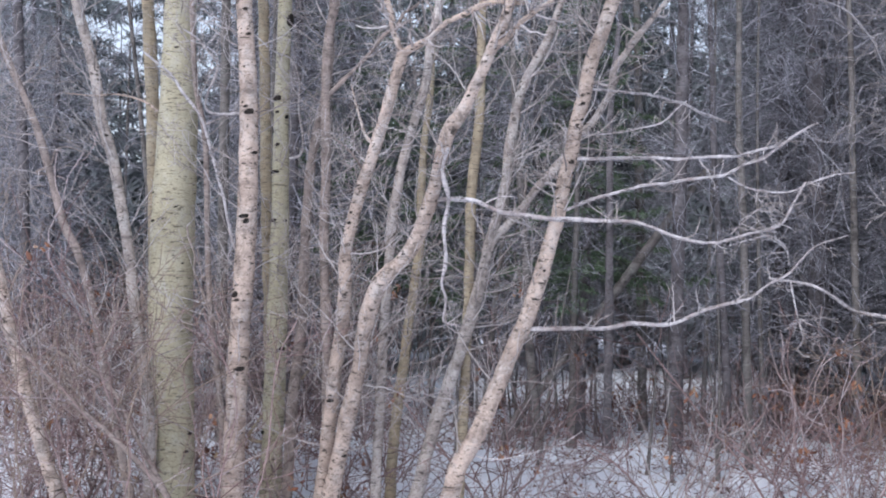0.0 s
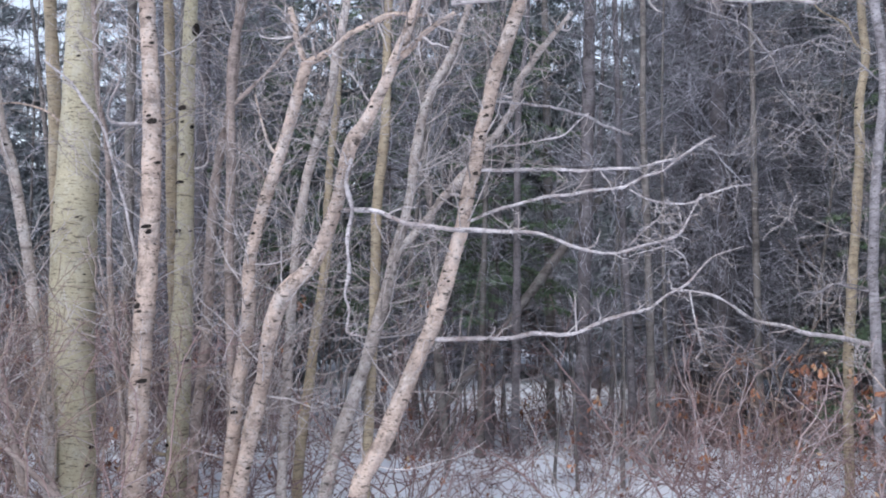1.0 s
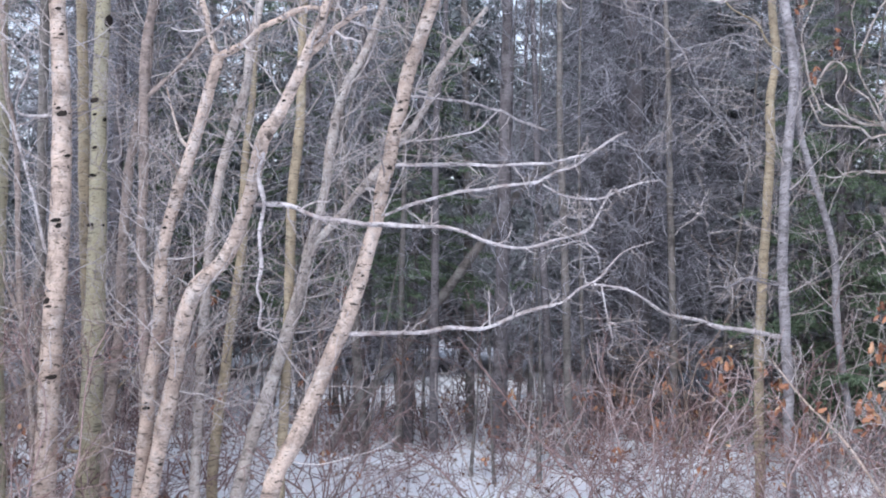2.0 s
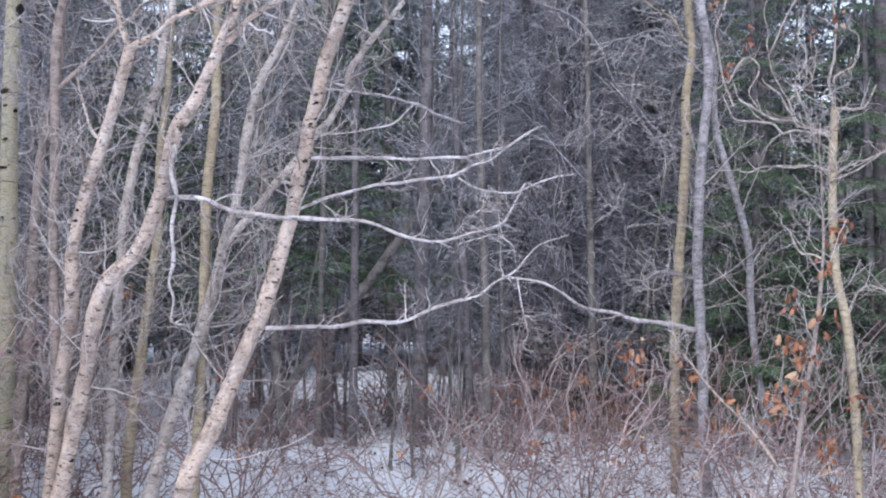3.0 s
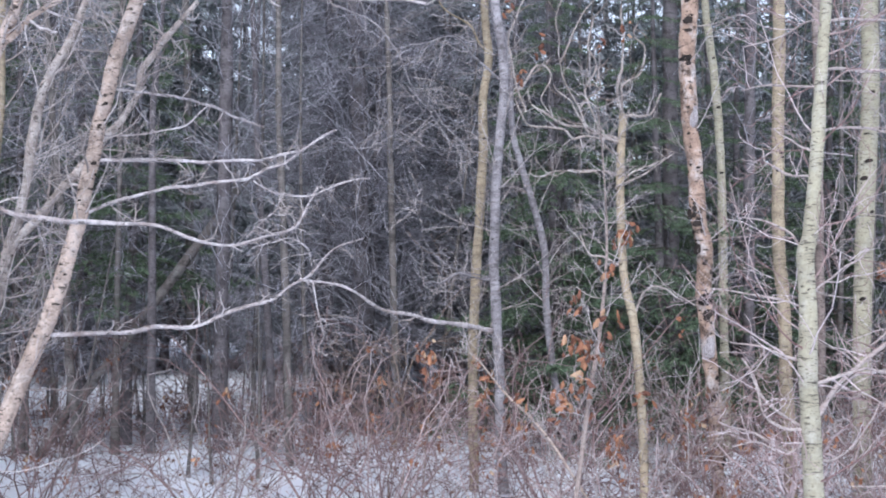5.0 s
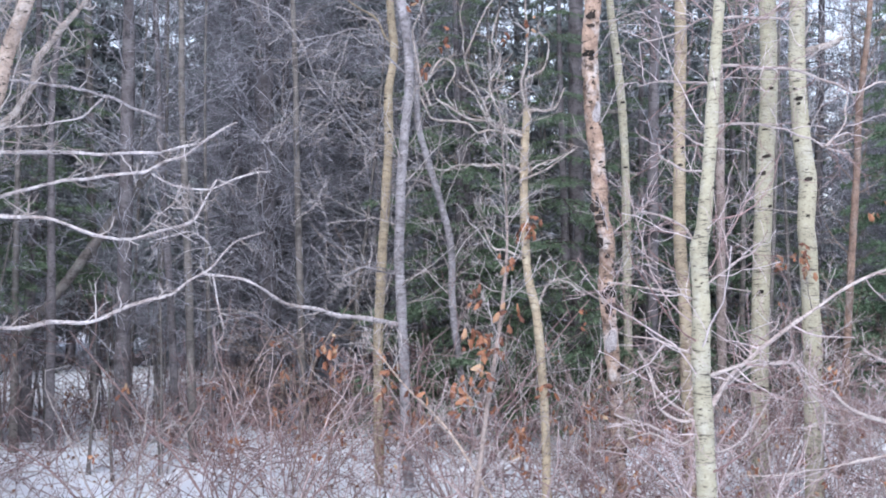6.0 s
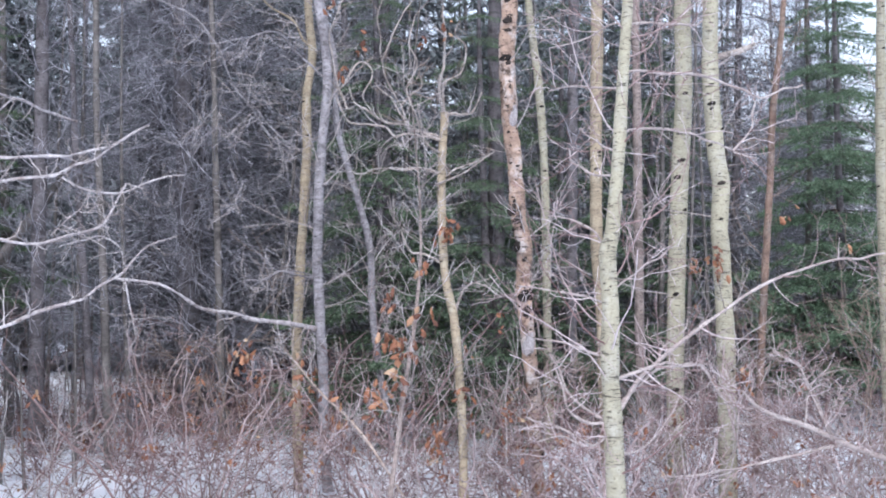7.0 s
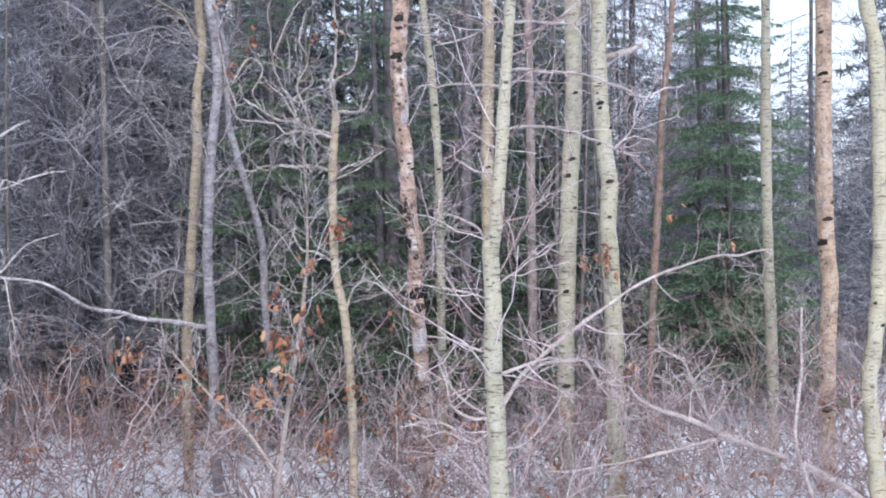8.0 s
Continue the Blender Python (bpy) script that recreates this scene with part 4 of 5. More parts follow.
limb(owner, [(3.716, 5.600, 1.675, 0.0075), (3.739, 5.750, 1.773, 0.0076), (3.691, 5.900, 1.834, 0.0064), (3.632, 6.050, 1.865, 0.0053)], ROSE, 94, count=10, reach=0.4, twigs=TWIG_ROSE)
limb(owner, [(3.747, 5.600, 1.365, 0.0075), (3.721, 5.750, 1.411, 0.0076), (3.619, 5.900, 1.452, 0.0064), (3.458, 6.050, 1.488, 0.0052)], ROSE, 95, count=10, reach=0.4, twigs=TWIG_ROSE)
limb(owner, [(3.854, 5.600, 2.852, 0.0064), (3.831, 5.750, 2.862, 0.0064), (3.734, 5.900, 2.804, 0.0052), (3.630, 6.050, 2.799, 0.0040)], ROSE, 96, count=10, reach=0.4, twigs=TWIG_ROSE)
limb(owner, [(3.871, 5.600, 2.852, 0.0076), (4.144, 5.750, 2.905, 0.0092), (4.447, 5.900, 2.949, 0.0082), (4.617, 6.050, 3.016, 0.0056)], ROSE, 97, count=10, reach=0.4, twigs=TWIG_ROSE)
limb(owner, [(3.827, 5.600, 2.280, 0.0089), (4.070, 5.690, 2.323, 0.0083), (4.296, 5.780, 2.326, 0.0077), (4.496, 5.870, 2.295, 0.0070), (4.710, 5.960, 2.252, 0.0063), (4.960, 6.050, 2.234, 0.0055)], ROSE, 98, count=10, reach=0.4, twigs=TWIG_ROSE)
limb(owner, [(3.775, 5.600, 1.468, 0.0075), (4.020, 5.750, 1.576, 0.0065), (4.212, 5.900, 1.640, 0.0067), (4.390, 6.050, 1.709, 0.0055)], ROSE, 99, count=10, reach=0.4, twigs=TWIG_ROSE)
limb(owner, [(3.768, 5.600, 0.762, 0.0099), (3.692, 5.712, 0.817, 0.0101), (3.617, 5.825, 0.917, 0.0089), (3.624, 5.938, 1.058, 0.0065), (3.610, 6.050, 1.118, 0.0053)], ROSE, 100, count=10, reach=0.4, twigs=TWIG_ROSE)
limb(owner, [(3.768, 5.600, 0.603, 0.0099), (3.675, 5.750, 0.662, 0.0089), (3.546, 5.900, 0.747, 0.0076), (3.500, 6.050, 0.766, 0.0052)], ROSE, 101, count=10, reach=0.4, twigs=TWIG_ROSE)
limb(owner, [(3.866, 5.600, 2.600, 0.0104), (4.090, 5.664, 2.628, 0.0100), (4.307, 5.729, 2.645, 0.0095), (4.530, 5.793, 2.630, 0.0090), (4.724, 5.857, 2.588, 0.0084), (4.878, 5.921, 2.571, 0.0079), (5.126, 5.986, 2.631, 0.0072), (5.298, 6.050, 2.683, 0.0066)], ROSE, 102, count=9, reach=0.35, twigs=TWIG_ROSE)
limb(owner, [(4.494, 5.600, 2.205, 0.0077), (4.689, 5.750, 2.321, 0.0068), (4.838, 5.900, 2.461, 0.0057), (4.934, 6.050, 2.591, 0.0046)], ROSE, 103, count=9, reach=0.35, twigs=TWIG_ROSE)
limb(owner, [(3.817, 5.600, 2.506, 0.0089), (3.726, 5.750, 2.536, 0.0077), (3.659, 5.900, 2.563, 0.0064), (3.635, 6.050, 2.549, 0.0052)], ROSE, 104, count=9, reach=0.35, twigs=TWIG_ROSE)
limb(owner, [(3.774, 5.600, 2.047, 0.0089), (3.724, 5.750, 2.068, 0.0076), (3.692, 5.900, 2.156, 0.0064), (3.733, 6.050, 2.250, 0.0052)], ROSE, 105, count=9, reach=0.35, twigs=TWIG_ROSE)
limb(owner, [(3.775, 5.600, 2.182, 0.0074), (3.795, 5.825, 2.261, 0.0059), (3.805, 6.050, 2.347, 0.0043)], ROSE, 106, count=9, reach=0.35, twigs=TWIG_ROSE)
limb(owner, [(4.006, 5.600, 1.063, 0.0104), (4.268, 5.750, 1.063, 0.0092), (4.503, 5.900, 1.031, 0.0079), (4.667, 6.050, 0.855, 0.0063)], ROSE, 107, count=9, reach=0.35, twigs=TWIG_ROSE)
limb(owner, [(3.740, 5.600, 0.783, 0.0110), (3.668, 5.637, 0.771, 0.0095), (3.547, 5.675, 0.831, 0.0080), (3.524, 5.713, 0.952, 0.0065), (3.503, 5.750, 1.067, 0.0050)], ROSE, 970, count=10, reach=0.35, twigs=TWIG_ROSE)
limb(owner, [(3.753, 5.600, 0.718, 0.0100), (3.657, 5.650, 0.654, 0.0088), (3.584, 5.700, 0.681, 0.0075), (3.527, 5.750, 0.714, 0.0063), (3.427, 5.800, 0.690, 0.0050)], ROSE, 971, count=10, reach=0.35, twigs=TWIG_ROSE)
limb(owner, [(3.797, 5.600, 0.874, 0.0120), (3.925, 5.667, 0.941, 0.0108), (4.094, 5.733, 1.021, 0.0097), (4.282, 5.800, 1.054, 0.0085), (4.461, 5.867, 1.039, 0.0073), (4.613, 5.933, 0.903, 0.0062), (4.792, 6.000, 0.716, 0.0050)], ROSE, 972, count=16, reach=0.35, twigs=TWIG_ROSE)
limb(owner, [(4.103, 5.750, 1.019, 0.0080), (4.176, 5.800, 1.137, 0.0067), (4.328, 5.850, 1.226, 0.0053), (4.418, 5.900, 1.317, 0.0040)], ROSE, 973, count=10, reach=0.35, twigs=TWIG_ROSE)
limb(owner, [(3.765, 5.600, 0.630, 0.0100), (3.906, 5.650, 0.617, 0.0088), (4.050, 5.700, 0.663, 0.0075), (4.199, 5.750, 0.766, 0.0063), (4.309, 5.800, 0.886, 0.0050)], ROSE, 974, count=10, reach=0.35, twigs=TWIG_ROSE)
limb(owner, [(3.733, 5.600, 1.098, 0.0090), (3.638, 5.637, 1.142, 0.0077), (3.559, 5.675, 1.181, 0.0065), (3.448, 5.713, 1.217, 0.0052), (3.337, 5.750, 1.247, 0.0040)], ROSE, 975, count=10, reach=0.35, twigs=TWIG_ROSE)
tree("aspen_tree", TAN, [(6.530, 10.200, 4.189, 0.0378), (6.537, 10.200, 3.114, 0.0403), (6.543, 10.200, 1.866, 0.0429), (6.549, 10.200, 0.432, 0.0427)], "thin brownish upright tree in the wood", 108, count=19, top=7.8, reach=0.6875)
owner = tree("aspen_tree", PALE, [(6.141, 8.750, 3.843, 0.0683), (6.149, 8.750, 3.058, 0.0705), (6.114, 8.750, 2.508, 0.0727), (6.078, 8.750, 1.818, 0.0726), (6.059, 8.750, 1.300, 0.0723), (6.045, 8.750, 0.673, 0.0721), (6.053, 8.750, -0.235, 0.0766)], "pale greenish aspen with black eye-shaped knots", 109, count=25, knots=5, top=9.5, uneven=0.025, reach=0.6875, marks=[(2.5, -0.41, 0.042, 0.8), (2.38, -0.87, 0.038, 1.0), (3.04, -0.36, 0.028, 1.0), (2.12, 0.21, 0.028, 1.0), (0.64, -0.49, 0.046, 0.8), (2.72, -0.82, 0.028, 0.5)])
leaf_cluster(owner, (6.130, 8.630, 1.656), 4, 110)
owner = tree("aspen_tree", PALE, [(6.025, 8.150, 3.709, 0.0600), (6.017, 8.150, 3.111, 0.0644), (6.062, 8.150, 2.514, 0.0687), (6.104, 8.150, 2.274, 0.0689), (6.085, 8.150, 1.929, 0.0687), (6.100, 8.150, 1.751, 0.0687), (6.130, 8.150, 1.147, 0.0710), (6.142, 8.150, 0.564, 0.0730), (6.144, 8.150, -0.184, 0.0750)], "pale green-white aspen with a crook and dark knots", 111, count=28, knots=5, top=9.3, uneven=0.025, reach=0.6875, marks=[(2.88, -0.6, 0.04, 0.9), (2.28, -0.51, 0.04, 0.9), (3.03, -0.5, 0.026, 0.4), (0.82, 0.06, 0.022, 0.7)])
leaf_cluster(owner, (5.970, 8.030, 1.701), 7, 112)
leaf_cluster(owner, (6.215, 8.030, 0.805), 9, 113)
leaf_cluster(owner, (6.607, 8.030, 2.046), 3, 114)
leaf_cluster(owner, (6.002, 8.030, 1.596), 4, 115)
limb(owner, [(6.043, 8.150, 3.233, 0.0356), (6.187, 8.078, 3.280, 0.0311), (6.343, 8.015, 3.368, 0.0266)], GREYED, 116, count=2)
tree("young_tree", RUST, [(7.586, 9.400, 3.766, 0.0263), (7.485, 9.400, 3.051, 0.0314), (7.455, 9.400, 2.518, 0.0313), (7.401, 9.400, 1.844, 0.0337), (7.347, 9.400, 1.096, 0.0337), (7.304, 9.400, 0.404, 0.0335), (7.262, 9.400, -0.280, 0.0359)], "thin rust-brown young tree", 117, count=32, top=6.1, twigs=TWIG_TAN, reach=0.6875)
tree("aspen_tree", PALE, [(8.338, 8.950, 4.093, 0.0444), (8.319, 8.950, 3.030, 0.0468), (8.323, 8.950, 1.842, 0.0493), (8.350, 8.950, 0.915, 0.0519), (8.365, 8.950, -0.071, 0.0517)], "slim pale aspen in front of a green spruce", 118, count=28, knots=5, top=8.6, reach=0.6875, marks=[(2.39, -1.31, 0.021, 0.8), (3.25, -0.97, 0.021, 0.8)])
owner = tree("pine_tree", ORANGE, [(8.165, 8.000, 3.879, 0.0672), (8.144, 8.000, 2.905, 0.0693), (8.154, 8.000, 1.810, 0.0714), (8.187, 8.000, 1.474, 0.0714), (8.155, 8.000, 0.959, 0.0713), (8.134, 8.000, 0.414, 0.0711), (8.112, 8.000, -0.276, 0.0756)], "orange-tan trunk with flaking bark and dark marks", 119, count=22, knots=5, top=9.3, uneven=0.03, reach=0.6875, marks=[(3.22, -0.77, 0.051, 0.7), (2.0, -0.46, 0.051, 0.8), (1.81, -1.23, 0.058, 1.0), (3.6, -1.11, 0.033, 1.0), (0.41, -0.67, 0.051, 1.0)])
leaf_cluster(owner, (8.061, 7.880, 0.538), 6, 120)
tree("aspen_tree", OLIVE, [(7.673, 7.000, 3.618, 0.0566), (7.775, 7.000, 3.196, 0.0569), (7.795, 7.000, 2.465, 0.0593), (7.784, 7.000, 1.772, 0.0617), (7.732, 7.000, 1.149, 0.0614), (7.649, 7.000, 0.726, 0.0611), (7.680, 7.000, 0.293, 0.0637), (7.720, 7.000, -0.111, 0.0664)], "olive wavy aspen stem with a forked top", 121, count=35, knots=4, top=6, reach=0.6875)
tree("spruce_pole", DARK, [(1.234, 11.200, 4.072, 0.0504), (1.227, 11.200, 2.538, 0.0584), (1.208, 11.200, 1.011, 0.0664), (1.212, 11.200, -0.410, 0.0746)], "dark spruce trunk with dead grey side twigs", 122, count=117, top=9.7, twigs=TWIG_HAZED, reach=0.8, uneven=0.07)
tree("spruce_pole", DARK, [(2.570, 12.200, 4.365, 0.0836), (2.611, 12.200, 3.235, 0.0880), (2.642, 12.200, 2.105, 0.0877), (2.659, 12.200, 0.414, 0.0920)], "thick dark shaggy spruce trunk with dead branches", 123, count=195, top=11.9, twigs=TWIG_HAZED, reach=1.0, uneven=0.08, low=1.2)
tree("spruce_pole", DARK, [(5.431, 11.000, 4.213, 0.0697), (5.433, 11.000, 2.615, 0.0737), (5.446, 11.000, 1.025, 0.0777)], "dark grey spruce trunk behind bare trees", 124, count=65, top=11.4, twigs=TWIG_HAZED, reach=0.9, uneven=0.07, low=1.6)
tree("spruce_pole", DARK, [(4.444, 11.500, 4.286, 0.0636), (4.460, 11.500, 2.626, 0.0678), (4.486, 11.500, 0.977, 0.0720)], "dark brown spruce trunk in the shade", 125, count=78, top=11.7, twigs=TWIG_HAZED, reach=0.9, uneven=0.07, low=1.6)
tree("dark_pole", DARK, [(0.598, 11.000, 2.261, 0.0321), (0.606, 11.000, 1.038, 0.0381), (0.603, 11.000, 0.070, 0.0439)], "dark thin dead trunk standing in snow", 126, count=26, top=6.2, twigs=TWIG_HAZED)
tree("grey_pole", POLE, [(-0.135, 11.100, 1.910, 0.0362), (-0.072, 11.100, 0.833, 0.0402), (0.046, 11.100, -0.232, 0.0441)], "grey-brown thin trunk standing in snow", 127, count=26, top=6.2, twigs=TWIG_HAZED)
tree("grey_pole", POLE, [(1.642, 10.600, 2.978, 0.0278), (1.706, 10.600, 1.513, 0.0338), (1.751, 10.600, 0.077, 0.0376)], "grey-green slim trunk with dead twigs", 128, count=36, top=7.3, twigs=TWIG_HAZED, reach=0.7)
tree("dark_pole", DARK, [(1.529, 11.200, 2.543, 0.0293), (1.621, 11.200, 1.220, 0.0335), (1.682, 11.200, 0.001, 0.0376)], "dark slim trunk with dead twigs", 129, count=36, top=7.3, twigs=TWIG_HAZED, reach=0.7)
tree("grey_pole", POLE, [(2.820, 11.600, 2.622, 0.0309), (2.862, 11.600, 1.220, 0.0352), (2.894, 11.600, -0.065, 0.0395)], "grey-green slim trunk deep in the wood", 130, count=40, top=7.2, twigs=TWIG_HAZED, reach=0.7)
tree("grey_pole", POLE, [(0.959, 12.500, 2.932, 0.0418), (1.010, 12.500, 0.960, 0.0462), (1.042, 12.500, -0.272, 0.0507)], "grey-brown slim trunk deep in the wood", 131, count=30, top=8.5, twigs=TWIG_HAZED, reach=0.7)
tree("spruce_pole", DARK, [(6.084, 10.600, 4.240, 0.0493), (6.055, 10.600, 2.867, 0.0513), (6.035, 10.600, 0.960, 0.0533)], "dark brown trunk behind pale aspens", 132, count=52, top=9.6, twigs=TWIG_HAZED, reach=0.7)
tree("grey_pole", POLE, [(9.487, 11.500, 3.107, 0.0319), (9.450, 11.500, 2.137, 0.0370), (9.411, 11.500, 0.214, 0.0421)], "thin brown pole in front of a spruce", 133, count=20, top=6.4, twigs=TWIG_HAZED)
tree("spruce_pole", DARK, [(-5.049, 11.600, 4.134, 0.0490), (-4.947, 11.600, 2.503, 0.0532), (-4.868, 11.600, 0.351, 0.0574)], "dark trunk with dead grey branches", 134, count=78, top=8.3, twigs=TWIG_HAZED, reach=0.8)
tree("grey_pole", POLE, [(-2.799, 10.800, 3.952, 0.0410), (-2.784, 10.800, 1.949, 0.0448), (-2.758, 10.800, -0.024, 0.0486)], "brown trunk standing behind birches", 135, count=30, top=7.9, twigs=TWIG_HAZED)
tree("leaning_pole", POLE, [(1.621, 11.459, 2.652, 0.0339), (1.395, 11.459, 2.419, 0.0370), (0.744, 11.459, 1.509, 0.0429), (0.109, 11.459, 0.647, 0.0425), (-0.137, 11.459, 0.342, 0.0424)], "dead grey pole leaning through the wood", 136, count=10, top=3.5, twigs=TWIG_HAZED, crown=0, stop=True)
tree("sapling", TAN, [(-2.449, 8.500, 3.420, 0.0177), (-2.406, 8.500, 2.825, 0.0176), (-2.329, 8.500, 2.435, 0.0196), (-2.295, 8.500, 1.682, 0.0196), (-2.262, 8.500, 1.223, 0.0215), (-2.184, 8.500, 0.676, 0.0233), (-2.152, 8.500, 0.209, 0.0233)], "thin grey-tan sapling beside a thick aspen", 137, count=40, top=4.5, reach=0.7)
owner = tree("sapling", TAN, [(3.195, 6.950, 1.644, 0.0084), (3.162, 6.950, 1.287, 0.0118), (3.095, 6.950, 0.889, 0.0134), (3.028, 6.950, 0.425, 0.0150)], "thin brown sapling with dead orange leaves", 138, count=30, top=1.9, reach=0.5, crown=0)
leaf_cluster(owner, (3.162, 6.830, 1.592), 4, 139)
leaf_cluster(owner, (2.989, 6.830, 1.423), 4, 140)
leaf_cluster(owner, (2.954, 6.830, 1.189), 9, 141)
leaf_cluster(owner, (2.885, 6.830, 0.836), 10, 142)
leaf_cluster(owner, (3.203, 6.830, 1.324), 4, 143)
leaf_cluster(owner, (3.056, 6.830, 1.130), 9, 144)
leaf_cluster(owner, (3.004, 6.830, 0.962), 6, 145)
owner = tree("leaning_sapling", PINK, [(2.374, 7.200, 1.177, 0.0019), (2.465, 7.200, 1.064, 0.0037), (2.635, 7.200, 0.858, 0.0063), (2.863, 7.200, 0.636, 0.0077), (3.069, 7.200, 0.349, 0.0090)], "thin pale sapling leaning over the brush", 146, count=16, reach=0.35, stop=True, crown=0, low=0.2)
leaf_cluster(owner, (2.133, 7.080, 1.093), 6, 147)
leaf_cluster(owner, (2.483, 7.080, 0.866), 4, 148)
leaf_cluster(owner, (2.671, 7.080, 0.832), 3, 149)
tree("birch_tree", GREYED, [(-0.726, 8.650, 3.455, 0.0276), (-0.784, 8.650, 3.138, 0.0295), (-0.816, 8.650, 2.855, 0.0315), (-0.883, 8.650, 2.623, 0.0315), (-0.958, 8.650, 2.338, 0.0334), (-1.024, 8.650, 1.984, 0.0335), (-1.047, 8.650, 1.672, 0.0334), (-1.069, 8.650, 1.239, 0.0354), (-1.090, 8.650, 0.692, 0.0353), (-1.111, 8.650, 0.065, 0.0372)], "slender pinkish-grey birch with bare fine twigs", 150, count=36, knots=4, top=4.9, reach=0.6)
tree("leaning_sapling", TAN, [(-3.154, 8.000, 0.987, 0.0111), (-2.805, 8.000, 0.777, 0.0148), (-2.609, 8.000, 0.451, 0.0165), (-2.447, 8.000, 0.166, 0.0183)], "thin tan sapling leaning over the brush", 151, count=14, stop=True, crown=0, low=0.2, reach=0.4)
tree("sapling", ROSE, [(6.897, 6.869, 1.297, 0.0073), (6.886, 6.869, 1.070, 0.0098), (6.886, 6.869, 0.833, 0.0122), (6.843, 6.869, 0.585, 0.0122), (6.822, 6.869, 0.348, 0.0145), (6.895, 6.869, 0.121, 0.0145), (6.969, 6.869, -0.065, 0.0170)], "pale crooked bare sapling in the brush", 152, count=30, stop=True, crown=0, low=0.15, reach=0.35, twigs=TWIG_ROSE)
owner = tree("bent_sapling", ROSE, [(5.516, 7.018, 0.780, 0.0047), (5.589, 7.018, 0.697, 0.0120), (5.734, 7.018, 0.615, 0.0145), (6.011, 7.018, 0.529, 0.0197), (6.308, 7.018, 0.399, 0.0200), (6.645, 7.018, 0.278, 0.0228), (7.065, 7.018, 0.131, 0.0259), (7.599, 7.018, -0.177, 0.0290)], "pale bent sapling arching low over the brush", 900, stop=True, count=40, low=0.1, reach=0.55, crown=0, twigs=TWIG_ROSE)
limb(owner, [(6.353, 7.018, 0.386, 0.0176), (5.988, 7.049, 0.335, 0.0149), (5.523, 7.089, 0.263, 0.0121), (5.151, 7.121, 0.212, 0.0095), (4.913, 7.160, 0.206, 0.0047)], ROSE, 907, count=18, reach=0.35, twigs=TWIG_ROSE)
limb(owner, [(6.208, 7.018, 0.473, 0.0124), (6.139, 7.026, 0.626, 0.0124), (6.094, 7.034, 0.725, 0.0123), (5.992, 7.042, 0.932, 0.0099), (5.879, 7.049, 0.998, 0.0074), (5.788, 7.057, 1.042, 0.0048)], ROSE, 905, count=18, reach=0.35, twigs=TWIG_ROSE)
limb(owner, [(6.291, 7.050, 0.408, 0.0110), (6.174, 7.037, 0.600, 0.0095), (6.072, 7.025, 0.794, 0.0080), (5.946, 7.012, 0.935, 0.0065), (5.729, 7.000, 1.065, 0.0050)], ROSE, 980, count=10, reach=0.35, twigs=TWIG_ROSE)
limb(owner, [(6.075, 7.030, 0.793, 0.0070), (6.175, 6.990, 0.867, 0.0055), (6.299, 6.950, 0.913, 0.0040)], ROSE, 981, count=10, reach=0.35, twigs=TWIG_ROSE)
limb(owner, [(5.563, 7.100, 0.656, 0.0080), (5.429, 7.067, 0.748, 0.0067), (5.337, 7.033, 0.875, 0.0053), (5.255, 7.000, 0.985, 0.0040)], ROSE, 982, count=10, reach=0.35, twigs=TWIG_ROSE)
limb(owner, [(5.793, 7.100, 0.568, 0.0080), (5.617, 7.067, 0.541, 0.0067), (5.449, 7.033, 0.552, 0.0053), (5.249, 7.000, 0.527, 0.0040)], ROSE, 983, count=10, reach=0.35, twigs=TWIG_ROSE)

# ================================================================ conifers behind


def spruce_bough(rng, length, droop, needle, density):
    """One green bough along +x: its axis, flat side shoots, and needles."""
    n = 7
    t = np.linspace(0, 1, n)
    axis = np.stack([length * t, 0.05 * length * np.sin(3 * t + rng.uniform(0, 6)), -droop * length * t**1.4 + 0.12 * length * t**4], -1)[None]
    rad = np.linspace(0.008, 0.002, n)[None]
    k = int(14 * length / 0.9) + 4
    u = np.linspace(0.12, 0.99, k)
    pos = np.stack([np.interp(u, t, axis[0, :, c]) for c in range(3)], -1)
    sgn = np.where(np.arange(k) % 2 == 0, 1.0, -1.0)
    L = length * 0.36 * np.sin(np.pi * (0.25 + 0.72 * u)) * rng.uniform(0.6, 1.2, k)
    way = np.stack([0.65 + 0.1 * rng.normal(size=k), sgn, -0.18 + 0.12 * rng.normal(size=k)], -1)
    way /= np.linalg.norm(way, axis=1, keepdims=True)
    s = np.linspace(0, 1, 4)
    sh = pos[:, None] + way[:, None] * (L[:, None] * s)[..., None] + np.array((0, 0, -0.12)) * (L[:, None] * s**2)[..., None]
    sr = np.full((k, 2), 0.0016)
    sh = sh[:, ::3]
    m = density
    q = rng.uniform(0.05, 1.0, (k, m))
    foot = pos[:, None] + way[:, None] * (L[:, None] * q)[..., None] + np.array((0, 0, -0.12)) * (L[:, None] * q**2)[..., None]
    foot = foot.reshape(-1, 3)
    w2 = np.repeat(way, m, 0)
    nd = 0.75 * w2 + 0.75 * rng.normal(size=w2.shape)
    nd /= np.linalg.norm(nd, axis=1, keepdims=True)
    sd = np.cross(nd, rng.normal(size=nd.shape))
    sd /= np.linalg.norm(sd, axis=1, keepdims=True)
    nl = needle * rng.uniform(0.7, 1.2, (len(nd), 1))
    tri = np.stack([foot - sd * needle * 0.10, foot + sd * needle * 0.10, foot + nd * nl], 1).reshape(-1, 3)
    return tubes(axis, rad, 3), tubes(sh, sr, 3), tri


